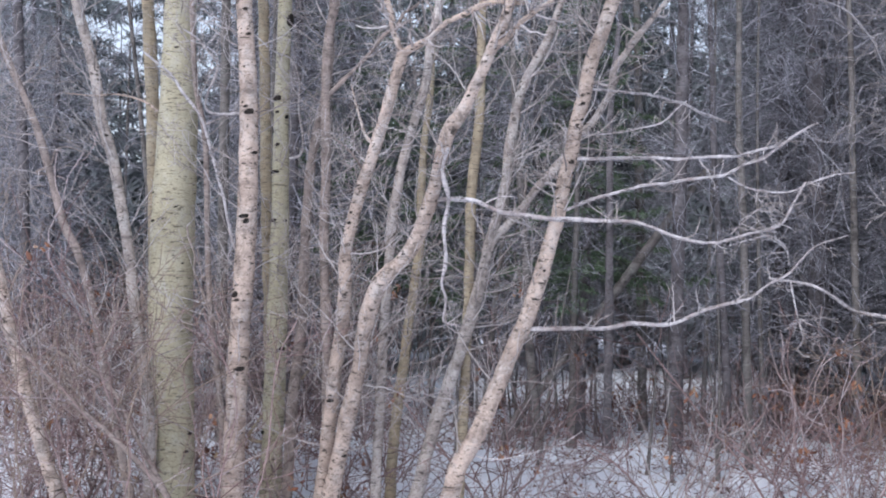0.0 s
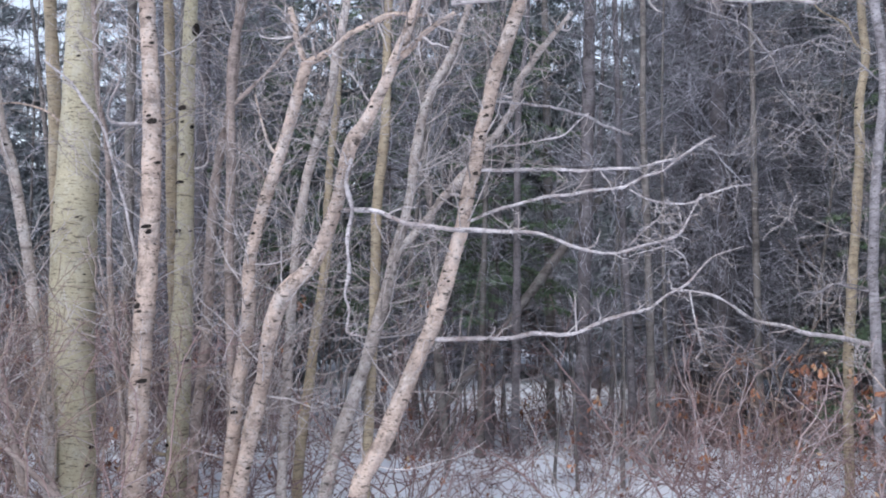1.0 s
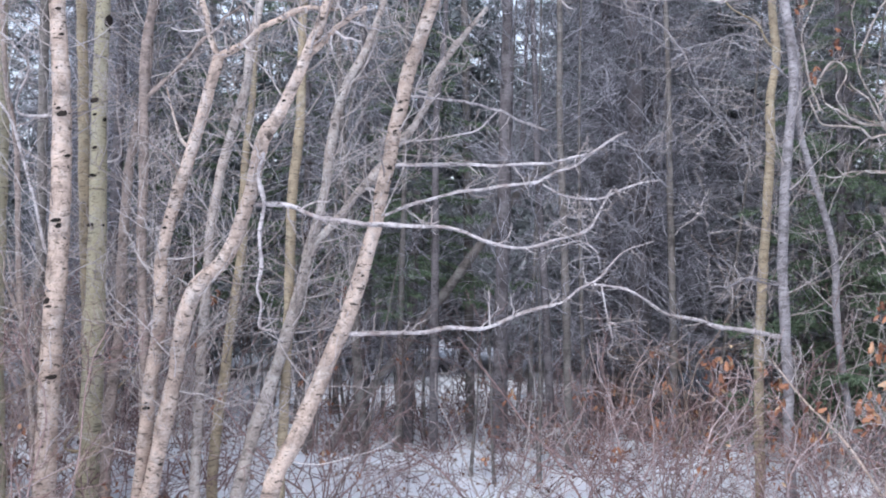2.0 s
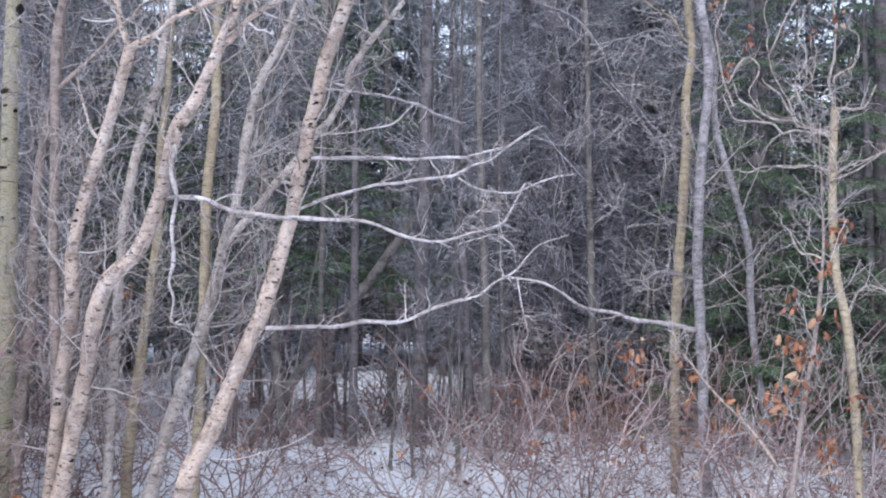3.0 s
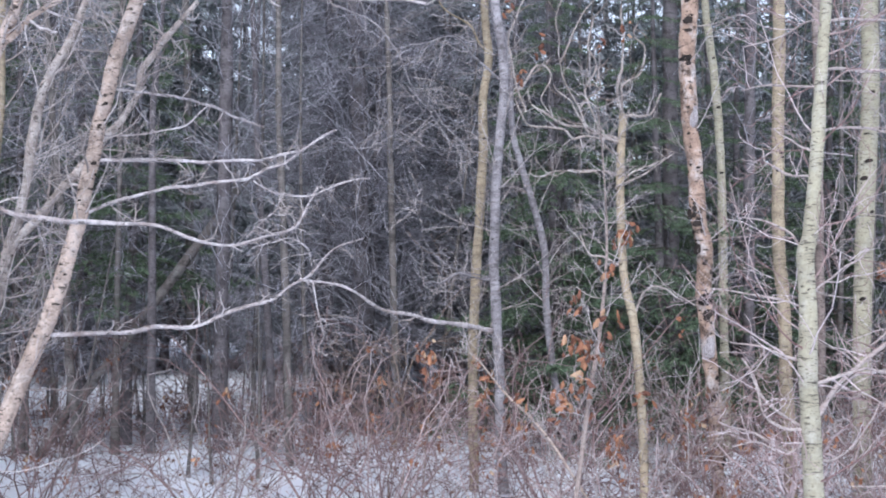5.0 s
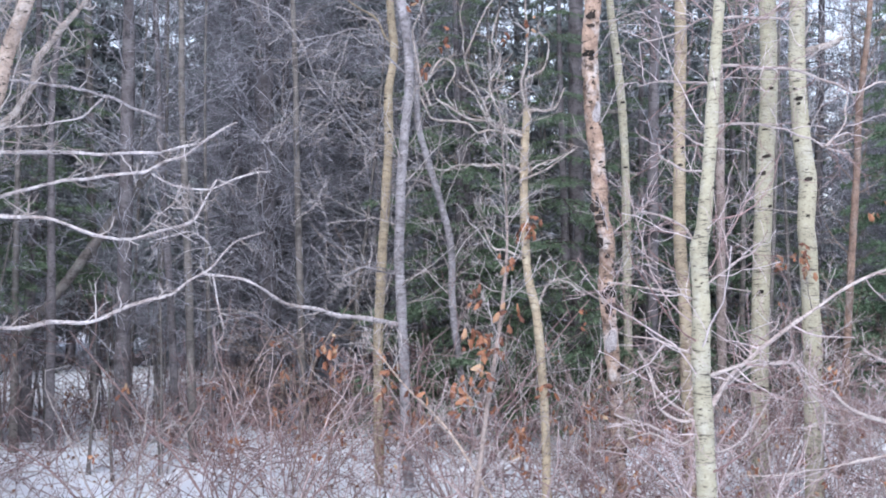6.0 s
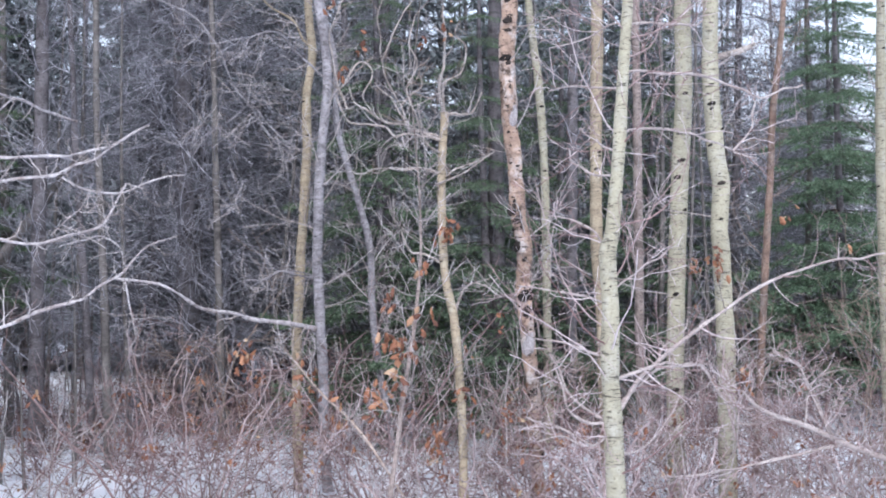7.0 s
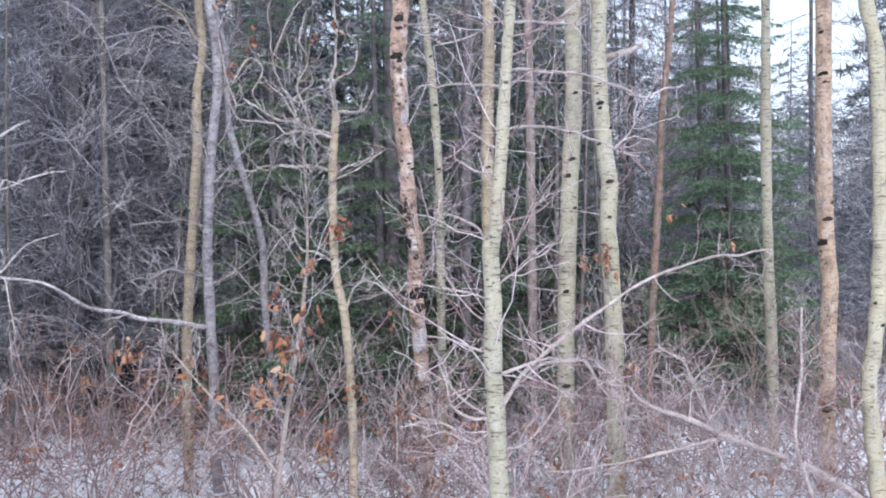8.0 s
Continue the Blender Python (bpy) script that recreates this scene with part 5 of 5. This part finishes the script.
def turned(v, yaw, move, size=1.0):
    c, s = math.cos(yaw), math.sin(yaw)
    v = v * size
    return np.stack([v[:, 0] * c - v[:, 1] * s, v[:, 0] * s + v[:, 1] * c, v[:, 2]], -1) + np.array(move)


def conifer(name, base, seed, height, radius, label, green_from, dead_from, boughs, dead, reach, material=DARK, needles=NEEDLES, needle=0.046, density=36, group="", side=6, tips=1, whorl=0.0):
    """A spruce: trunk, dead lower branches, and green boughs above."""
    rng = np.random.default_rng(seed)
    ob = thing(name, base, label, "tree", group)
    n, round_ = (60, 10) if tips else (20, 6)
    z = np.linspace(-0.08, height, n)
    P = np.stack([0.05 * np.sin(z * 0.7 + seed), 0.05 * np.sin(z * 0.5 + 2 * seed), z], -1)
    R = radius * np.clip(1.12 - z / height, 0.06, 1) + 0.02 * np.exp(-np.clip(z, 0, None) * 5)
    part("trunk", [tubes(P[None], rough_radius(R, round_, rng, 0.05)[None], round_)], material, ob)
    wood, leafs, nleaf = [], [], 0
    kinds = [spruce_bough(rng, 0.9, d, needle, density) for d in (0.15, 0.35, 0.5)]
    for k in range(boughs):
        h = green_from + (height * 0.97 - green_from) * ((k + rng.uniform()) / boughs) ** 1.25
        if whorl:
            h = round(h / whorl) * whorl + rng.uniform(-0.02, 0.02)
        yaw = k * 2.4 + rng.uniform(-0.4, 0.4)
        size = max(0.25, reach * (1.02 - (h - green_from * 0.3) / (height * 1.05 - green_from * 0.3))) / 0.9 * rng.uniform(0.75, 1.15)
        at = (np.interp(h, z, P[:, 0]), np.interp(h, z, P[:, 1]), h)
        (av, af), (sv, sf), tri = kinds[k % 3]
        wood.append((turned(av, yaw, at, size), af))
        if tips:
            wood.append((turned(sv, yaw, at, size), sf))
        leafs.append(turned(tri, yaw, at, size))
    if dead:
        Q, S = grow(P[None], R[None], dead, reach * 0.95, 0.16, 5, rng, dead_from / height, min(0.95, (green_from + 1.5) / height), (70, 105), -0.05, 0.18, 0.003)
        Q2, S2 = grow(Q, S, side, reach * 0.42, 0.6, 3, rng, 0.15, 1.0, (35, 75), -0.07, 0.28, 0.0029)
        shapes = [tubes(Q, S, 3), tubes(Q2, S2, 3)]
        if tips:
            Q3, S3 = grow(Q2, S2, tips, reach * 0.16, 0.7, 3, rng, 0.2, 1.0, (35, 75), -0.08, 0.25, 0.0025)
            shapes.append(tubes(Q3, S3, 3))
        part("dead_crown", shapes, TWIG_HAZED, ob, kind="stuff")
    if boughs:
        if tips:
            part("bough_layer", wood, BOUGH, ob, kind="stuff")
        v = np.concatenate(leafs)
        part("needle_layer", [(v, np.arange(len(v)).reshape(-1, 3))], needles, ob, kind="stuff", smooth=False)
    return ob


def at_ground(x, y):
    return (x, y, float(ground_z(x, y)))


GREEN = "green spruce with drooping needled boughs"
for k, (x, y, h, reach, low, count) in enumerate((
    (0.43, 12, 6.6, 1.20, 1.50, 80), (-0.75, 13.5, 7.8, 1.44, 1.40, 69), (4.32, 11.3, 6.2, 1.20, 0.35, 143), (5.30, 11, 5.5, 1.14, 0.40, 143), (6.40, 11.4, 6.0, 1.20, 0.35, 132),
    (8.05, 12.5, 6.6, 1.32, 0.50, 103), (11.00, 13, 7.2, 1.32, 0.50, 80), (-2.12, 13.5, 7.8, 1.32, 1.60, 69), (9.49, 14, 7.8, 1.32, 0.80, 80),
)):
    conifer("spruce", at_ground(x, y), 200 + k, h, 0.05, GREEN, low, 0.3, count, 10, reach, group="green spruces", needle=0.052, density=32, whorl=0.2)
conifer("spruce", at_ground(9.45, 11.0), 215, 7.2, 0.05, "young bright-green spruce with layered boughs", 0.5, 0.3, 250, 6, 1.25, needles=NEEDLES_BRIGHT, needle=0.052, density=40, whorl=0.32, group="green spruces")

# shaggy half-dead spruces behind, copied with a turn; slighter ones further off
rng = np.random.default_rng(77)
DIM = "dark spruce with dense dead grey branches"
FAR = dict(material=POLE, side=5, tips=0)
SHAGGY = dict(needles=NEEDLES_HAZED, density=14, group="dark spruces", side=7, tips=1)
HAZY = "spruce deep in the wood, its green greyed by painted haze"
models = [
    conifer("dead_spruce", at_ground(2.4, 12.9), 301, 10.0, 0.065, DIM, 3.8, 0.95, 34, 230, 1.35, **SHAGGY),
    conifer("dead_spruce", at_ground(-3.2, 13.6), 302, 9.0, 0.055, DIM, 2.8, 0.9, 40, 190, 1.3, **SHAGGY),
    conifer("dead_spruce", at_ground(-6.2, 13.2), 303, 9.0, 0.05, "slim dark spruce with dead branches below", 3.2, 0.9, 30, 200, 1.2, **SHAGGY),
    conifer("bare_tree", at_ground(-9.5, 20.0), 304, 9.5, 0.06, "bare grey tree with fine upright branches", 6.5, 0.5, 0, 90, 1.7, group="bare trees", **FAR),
    conifer("far_spruce", at_ground(-13.0, 25.0), 305, 11.0, 0.07, HAZY, 0.8, 0.5, 130, 0, 1.9, needles=NEEDLES_HAZED, needle=0.17, density=7, group="far spruces", **FAR),
    conifer("far_spruce", at_ground(-11.0, 27.0), 306, 10.0, 0.07, HAZY, 1.2, 0.5, 110, 0, 1.7, needles=NEEDLES_HAZED, needle=0.17, density=7, group="far spruces", **FAR),
]
for y0, gap, first, last in ((12.8, 2.2, 0, 3), (14.8, 2.4, 0, 3), (17.0, 2.4, 3, 6), (19.8, 2.3, 3, 6), (23.5, 3.2, 4, 6), (28.5, 3.4, 4, 6)):
    x = -0.5 * y0 - 1.5
    while x < 1.05 * y0 + 3:
        x += gap * rng.uniform(0.6, 1.4)
        y = y0 + rng.uniform(-0.7, 0.7)
        s = rng.uniform(0.85, 1.15)
        if y0 > 15 and (x / y < -0.3 or x / y > 0.78) and rng.uniform() < 0.4:
            s *= 0.6
        m = Matrix.Translation(at_ground(x, y)) @ Matrix.Rotation(rng.uniform(0, 6.3), 4, "Z")
        kind = rng.integers(first, last)
        if y0 < 21 and -0.13 < (x - 0.2) / y < 0.13:
            if rng.uniform() < 0.7:
                continue
            kind = kind % 3
        ob = copy_thing(models[kind], m)
        ob.scale = (s, s, s * rng.uniform(0.9, 1.15))


for k, (x, y, s) in enumerate(((2.9, 13.2, 1.0), (3.6, 14.6, 1.1), (4.4, 15.6, 1.1), (4.0, 17.2, 1.2), (5.6, 16.4, 1.1), (3.2, 15.8, 1.1), (7.4, 15.0, 1.0), (9.0, 15.4, 1.0))):
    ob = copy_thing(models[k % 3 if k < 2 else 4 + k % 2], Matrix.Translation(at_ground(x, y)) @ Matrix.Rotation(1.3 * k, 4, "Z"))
    ob.scale = (s, s, s)

for k in range(7):
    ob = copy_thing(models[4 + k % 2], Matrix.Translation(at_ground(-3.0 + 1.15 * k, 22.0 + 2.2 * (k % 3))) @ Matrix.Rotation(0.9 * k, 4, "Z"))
    ob.scale = (1.15, 1.15, 1.25 + 0.1 * (k % 2))

# thin upright poles just behind the edge of the wood
pole = conifer("thin_pole", at_ground(-2.1, 12.0), 320, 6.0, 0.028, "thin grey upright pole with short dead twigs", 5.0, 0.8, 0, 40, 0.5, material=POLE, side=3, tips=0, group="thin poles")
for k in range(26):
    y = rng.uniform(10.8, 15.0)
    x = rng.uniform(-0.45, 1.0) * y + 0.4
    s = rng.uniform(0.7, 1.3)
    ob = copy_thing(pole, Matrix.Translation(at_ground(x, y)) @ Euler((rng.normal() * 0.04, rng.normal() * 0.05, rng.uniform(0, 6.3))).to_matrix().to_4x4())
    ob.scale = (s, s, rng.uniform(0.8, 1.2))


# dead saplings standing in the open snow
for k in range(40):
    y = rng.uniform(9.8, 16.0)
    x = rng.uniform(-0.12, 0.16) * y + 0.2
    s = rng.uniform(0.35, 0.7)
    ob = copy_thing(pole, Matrix.Translation(at_ground(x, y)) @ Euler((rng.normal() * 0.07, rng.normal() * 0.09, rng.uniform(0, 6.3))).to_matrix().to_4x4())
    ob.scale = (s, s, rng.uniform(0.16, 0.5))


def far_woods():
    """The depth of the wood: crowded thin trunks and branches with a ragged top."""
    rng = np.random.default_rng(55)
    n = 460
    y = rng.uniform(34, 52, n)
    x = rng.uniform(-0.55, 1.1, n) * y + 1
    h = rng.uniform(6.0, 12.5, n) * np.where((x / y < -0.3) | (x / y > 0.76), 0.75, 1.0)
    z = np.linspace(-0.1, 1, 7)
    P = np.stack([x[:, None] + 0.15 * rng.normal(size=(n, 7)), y[:, None] + 0 * z, h[:, None] * z], -1)
    R = rng.uniform(0.04, 0.11, (n, 1)) * np.linspace(1, 0.2, 7)
    Q, S = grow(P, R, 34, 1.9, 0.3, 4, rng, 0.05, 1.0, (55, 100), 0.02, 0.2, 0.016)
    ob = new("far_woods", mesh_of("far_woods", [tubes(P, R, 4), tubes(Q, S, 3)], TWIG_HAZED))
    tagged(ob, label="dim grey depth of a bare winter wood", category="woods", kind="stuff")


far_woods()


# ================================================================ shrubs and undergrowth


def shrub(base, seed, height, stems, twigs, label, leaves=0, group="shrubs", spread=(5, 38), fine=5, thick=1.0):
    """A bare shrub: stems from one root, branched twice, with a few dead leaves left on it."""
    rng = np.random.default_rng(seed)
    ob = thing("shrub", base, label, "shrub", group)
    ang = np.radians(rng.uniform(*spread, stems))
    yaw = rng.uniform(0, 6.3, stems)
    way = np.stack([np.sin(ang) * np.cos(yaw), np.sin(ang) * np.sin(yaw), np.cos(ang)], -1)
    p = np.stack([0.12 * np.cos(yaw), 0.12 * np.sin(yaw), np.full(stems, -0.05)], -1) * rng.uniform(0.2, 1, (stems, 1))
    p[:, 2] = -0.06
    out = [p]
    L = height * rng.uniform(0.6, 1.15, (stems, 1))
    for _ in range(8):
        way = way + 0.2 * rng.normal(size=way.shape) + np.array((0, 0, 0.02))
        way /= np.linalg.norm(way, axis=1, keepdims=True)
        out.append(out[-1] + way * L / 8)
    P = np.stack(out, 1)
    R = thick * rng.uniform(0.004, 0.009, (stems, 1)) * np.linspace(1, 0.45, 9)
    Q, S = grow(P, R, 5, height * 0.5, 0.7, 5, rng, 0.25, 1.0, (30, 75), 0.06, 0.2, 0.0028)
    Q2, S2 = grow(Q, S, fine, height * 0.22, 0.75, 4, rng, 0.2, 1.0, (30, 75), 0.05, 0.22, 0.0024)
    for k in range(stems):
        part("stem", [tubes(P[k : k + 1], R[k : k + 1], 4)], twigs, ob)
    part("twig_spray", [tubes(Q, S, 3), tubes(Q2, S2, 3)], twigs, ob, kind="stuff")
    for k in range(leaves):
        q = Vector(Q[rng.integers(0, len(Q))][rng.integers(3, 5)]) + Vector(base)
        for _ in range(rng.integers(3, 8)):
            add_leaf(ob, q + Vector(rng.normal(size=3) * 0.028), rng.uniform(0.032, 0.065), rng, base)
    return ob


BROWN = "bare red-brown shrub with a few dead orange leaves"
rng = np.random.default_rng(91)
bushes = [shrub(at_ground(-2.9 + 1.3 * k, 9.6 - 0.1 * k), 400 + k, 1.2 + 0.22 * (k % 3), 7, (TWIG_ROSE, TWIG_RED, TWIG_PINK, TWIG_PALE)[k % 4], BROWN, leaves=2, spread=(5, 65), fine=2, thick=1.2) for k in range(8)]
bushes += [shrub(at_ground((-5.0, -2.6, 3.4, 5.6)[k], 13.0), 420 + k, 1.3 + 0.1 * k, 7, (TWIG_BROWN, TWIG_HAZED, TWIG_RED, TWIG_BROWN)[k % 4], "bare dark-brown shrub deep in the brush", spread=(5, 60), fine=2) for k in range(4)]
for y0, gap in ((7.7, 0.9), (8.5, 1.0), (9.3, 0.8), (10.2, 0.65), (11.1, 0.7), (12.1, 0.8), (13.4, 0.9), (15.4, 1.1), (19.0, 1.6)):
    x = -0.5 * y0 - 0.8
    while x < 1.0 * y0 + 1.5:
        x += gap * rng.uniform(0.5, 1.5)
        y = y0 + rng.uniform(-0.35, 0.35) - max(0.0, x - 4.5) * 0.2 * (y0 < 10.5)
        gap_x = (x - 0.2) / y
        if (-1.4 < x < 1.6 and y0 < 10.5 and rng.uniform() < 0.75) or (y0 > 9.8 and -0.13 < gap_x < 0.06 and rng.uniform() < 0.93) or (y0 > 9.8 and 0.06 <= gap_x < 0.14 and rng.uniform() < 0.45):
            continue
        if (y0 < 9 and x < 2.8) or (y0 < 10 and x < -1.2):
            continue
        if x > 2.8 and y0 < 11 and rng.uniform() < (0.85 if x > 5.5 else 0.6):
            continue
        s = rng.uniform(0.6, 1.1) * (1.25 if x < -1.2 else 1.0)
        ob = copy_thing(bushes[rng.integers(0, 8) if y0 < 10.6 else rng.integers(8, 12)], Matrix.Translation(at_ground(x, y)) @ Matrix.Rotation(rng.uniform(0, 6.3), 4, "Z"))
        ob.scale = (s, s, s)


VEIL = "tall reddish-tan shrub with long thin upright stems"
for k, (x, y, hgt) in enumerate(((-3.3, 7.9, 2.0), (-2.75, 7.7, 2.4), (-2.45, 8.0, 1.9), (-2.05, 7.6, 1.5), (-3.0, 8.3, 2.6), (-3.7, 8.4, 2.0))):
    shrub(at_ground(x, y), 540 + k, hgt, 5, TWIG_PINK if k % 2 else TWIG_TAN, VEIL, leaves=1, group="tall shrubs", spread=(3, 26), fine=4, thick=0.9)


TALL = "tall thin pale shrub with upright bare stems"
for k, (x, y, hgt) in enumerate(((-4.24, 9.00, 1.97), (-3.86, 9.80, 2.40), (-2.88, 9.60, 2.18), (-4.33, 11.20, 1.70), (-3.54, 9.60, 2.56), (-1.81, 9.80, 2.36), (-1.18, 10.00, 2.19), (-0.25, 9.80, 1.80), (2.52, 9.60, 1.97), (3.57, 9.30, 1.46), (4.29, 8.60, 1.38), (5.58, 7.90, 1.52), (7.21, 7.66, 1.88), (6.61, 7.42, 1.24), (8.06, 7.50, 1.45), (3.86, 8.40, 1.29))):
    shrub(at_ground(x, y), 500 + k, hgt, 4, TWIG_BROWN if x < 1 else TWIG_PALE if k % 2 else TWIG_TAN, TALL if x > 1 else "tall thin brown shrub with upright bare stems", leaves=2, group="tall shrubs", spread=(4, 32), fine=5)


LOW = "spreading pale rose-grey shrub with bare forked twigs"
for k, (x, y, hgt) in enumerate(((4.27, 7.90, 0.83), (4.85, 7.50, 0.91), (6.08, 7.66, 0.89), (6.58, 7.20, 0.94), (7.58, 7.58, 0.99), (8.30, 7.27, 0.97), (8.79, 7.66, 1.22), (5.25, 8.30, 1.10), (6.80, 8.00, 1.19), (3.64, 8.20, 0.92), (-3.96, 8.90, 1.22), (9.33, 8.00, 1.28))):
    shrub(at_ground(x, y), 600 + k, hgt, 5, TWIG_ROSE, LOW, leaves=2, group="spreading shrubs", spread=(15, 75), fine=3, thick=1.7)


FORKED = "pale pinkish shrub with a few thick forked crooked branches"
for k, (x, y, hgt) in enumerate(((4.55, 7.5, 1.25), (5.05, 7.7, 1.35), (5.6, 7.3, 1.05), (6.3, 7.6, 1.5), (7.0, 7.4, 1.6), (7.6, 7.2, 1.3), (8.3, 7.6, 1.2))):
    shrub(at_ground(x, y), 630 + k, hgt, 3, TWIG_ROSE, FORKED, leaves=1, group="spreading shrubs", spread=(12, 55), fine=2, thick=2.0)


DENSE = "dense brown leafless shrub standing in the snow"
for k in range(26):
    x = 4.2 + 0.27 * k
    y = 9.6 + 1.5 * math.sin(2.4 * k)
    ob = copy_thing(bushes[8 + k % 4 if k % 3 else k % 8], Matrix.Translation(at_ground(x, y)) @ Matrix.Rotation(1.7 * k, 4, "Z"))
    ob.scale = (0.85, 0.85, 0.55 + 0.1 * (k % 3))
    tagged(ob, label=DENSE)


REDDISH = "reddish-pink bare shrub with clusters of dead orange leaves"
for k, (x, y, hgt) in enumerate(((2.68, 9.30, 1.31), (2.36, 9.60, 1.14), (3.57, 9.00, 1.21), (4.14, 8.70, 1.27), (4.55, 8.40, 1.07), (5.91, 8.20, 1.18), (6.67, 8.60, 1.48), (7.53, 8.80, 1.58), (6.24, 9.00, 1.36), (8.30, 8.50, 1.48), (-3.96, 8.90, 1.43), (-3.45, 9.20, 1.35), (-4.62, 9.40, 1.10), (-3.68, 8.90, 0.80), (-3.14, 9.00, 0.89), (-2.68, 9.00, 0.71), (-2.30, 9.40, 0.81), (-1.82, 9.20, 0.71), (-1.33, 9.60, 0.72))):
    shrub(at_ground(x, y), 650 + k, hgt, 7, TWIG_PINK, REDDISH, leaves=11 if 0 < x < 6.0 else 3, group="reddish shrubs", spread=(5, 60), fine=4)


RUSTY = "low dark shrub hung with rust-brown dead leaves"
for k, (x, y, hgt) in enumerate(((1.48, 10.90, 0.77), (1.91, 11.06, 0.71), (2.22, 12.00, 0.92), (0.69, 12.20, 0.60), (2.56, 11.20, 0.92), (3.03, 12.17, 0.93), (1.32, 12.80, 0.72), (-0.03, 12.20, 0.50))):
    shrub(at_ground(x, y), 680 + k, hgt, 6, TWIG_BROWN, RUSTY, leaves=7, group="rusty shrubs", spread=(5, 60), fine=3)


def undergrowth():
    """A tangle of low shoots over the snow, thin where the wood opens."""
    rng = np.random.default_rng(31)
    n = 3600
    y = rng.uniform(8.2, 14.5, n)
    x = rng.uniform(-0.46, 1.0, n) * y + rng.uniform(0, 0.8, n)
    patchy = np.sin(1.7 * x + 0.6) + np.sin(2.3 * y + 1.1 * x) + 0.8 * np.sin(4.1 * x - 2.0 * y)
    keep = (patchy + rng.normal(size=n) * 0.7 > -0.4) & ~(((x - 0.2) / y > -0.11) & ((x - 0.2) / y < 0.07) & (rng.uniform(size=n) < 0.4)) & ~((x > 2.8) & (y < 10) & (rng.uniform(size=n) < 0.6))
    x, y = x[keep], y[keep]
    n = len(x)
    way = np.stack([rng.normal(size=n) * 0.7, rng.normal(size=n) * 0.7, np.ones(n)], -1)
    way /= np.linalg.norm(way, axis=1, keepdims=True)
    L = rng.uniform(0.2, 0.75, (n, 1))
    out = [np.stack([x, y, ground_z(x, y) - 0.03], -1)]
    for _ in range(4):
        way = way + 0.28 * rng.normal(size=way.shape)
        way /= np.linalg.norm(way, axis=1, keepdims=True)
        out.append(out[-1] + way * L / 4)
    P = np.stack(out, 1)
    R = rng.uniform(0.003, 0.007, (n, 1)) * np.linspace(1, 0.4, 5)
    Q, S = grow(P, R, 3, 0.32, 0.75, 4, rng, 0.2, 1.0, (30, 80), 0.02, 0.24, 0.0024)
    ob = new("undergrowth", mesh_of("undergrowth", [tubes(P, R, 3), tubes(Q, S, 3)], TWIG_RED))
    tagged(ob, label="tangle of low pale brown shoots poking through snow", category="undergrowth", kind="stuff")


undergrowth()


def litter():
    """Fallen leaves and twigs strewn over the snow."""
    rng = np.random.default_rng(12)
    n = 11000
    y = rng.uniform(6.5, 18.0, n)
    x = rng.uniform(-0.46, 1.0, n) * y + rng.uniform(0, 0.8, n)
    base = np.stack([x, y, ground_z(x, y) + 0.012], -1)
    u = rng.normal(size=(n, 3)) * (1, 1, 0.45)
    u /= np.linalg.norm(u, axis=1, keepdims=True)
    w = np.cross(u, rng.normal(size=(n, 3)) * 0.4 + (0, 0, 1))
    w /= np.linalg.norm(w, axis=1, keepdims=True)
    s = rng.uniform(0.008, 0.028, (n, 1))
    v = np.stack([base - u * s, base + w * s * 0.6 + (0, 0, 0.01), base + u * s, base - w * s * 0.6 + (0, 0, 0.01)], 1).reshape(-1, 3)
    ob = new("leaf_litter", mesh_of("leaf_litter", [(v, np.arange(4 * n).reshape(-1, 4))], LITTER))
    tagged(ob, label="brown fallen leaves strewn over the snow", category="leaves", kind="stuff")
    n = 2600
    y = rng.uniform(7.0, 16.0, n)
    x = rng.uniform(-0.46, 1.0, n) * y + rng.uniform(0, 0.8, n)
    a = rng.uniform(0, 6.3, n)
    t = np.linspace(0, 1, 5)
    L = rng.uniform(0.15, 0.8, n)
    P = np.stack([x[:, None] + np.cos(a)[:, None] * L[:, None] * t, y[:, None] + np.sin(a)[:, None] * L[:, None] * t, 0 * t + np.zeros((n, 1))], -1)
    P[:, :, 2] = ground_z(P[:, :, 0], P[:, :, 1]) + 0.015 + rng.uniform(0, 0.35, (n, 1)) * t**1.5 + 0.02 * rng.normal(size=(n, 5))
    R = rng.uniform(0.002, 0.006, (n, 1)) * np.linspace(1, 0.4, 5)
    ob = new("fallen_twigs", mesh_of("fallen_twigs", [tubes(P, R, 3)], TWIG_RED))
    tagged(ob, label="fallen and broken brown twigs poking out of snow", category="twigs", kind="stuff")


litter()
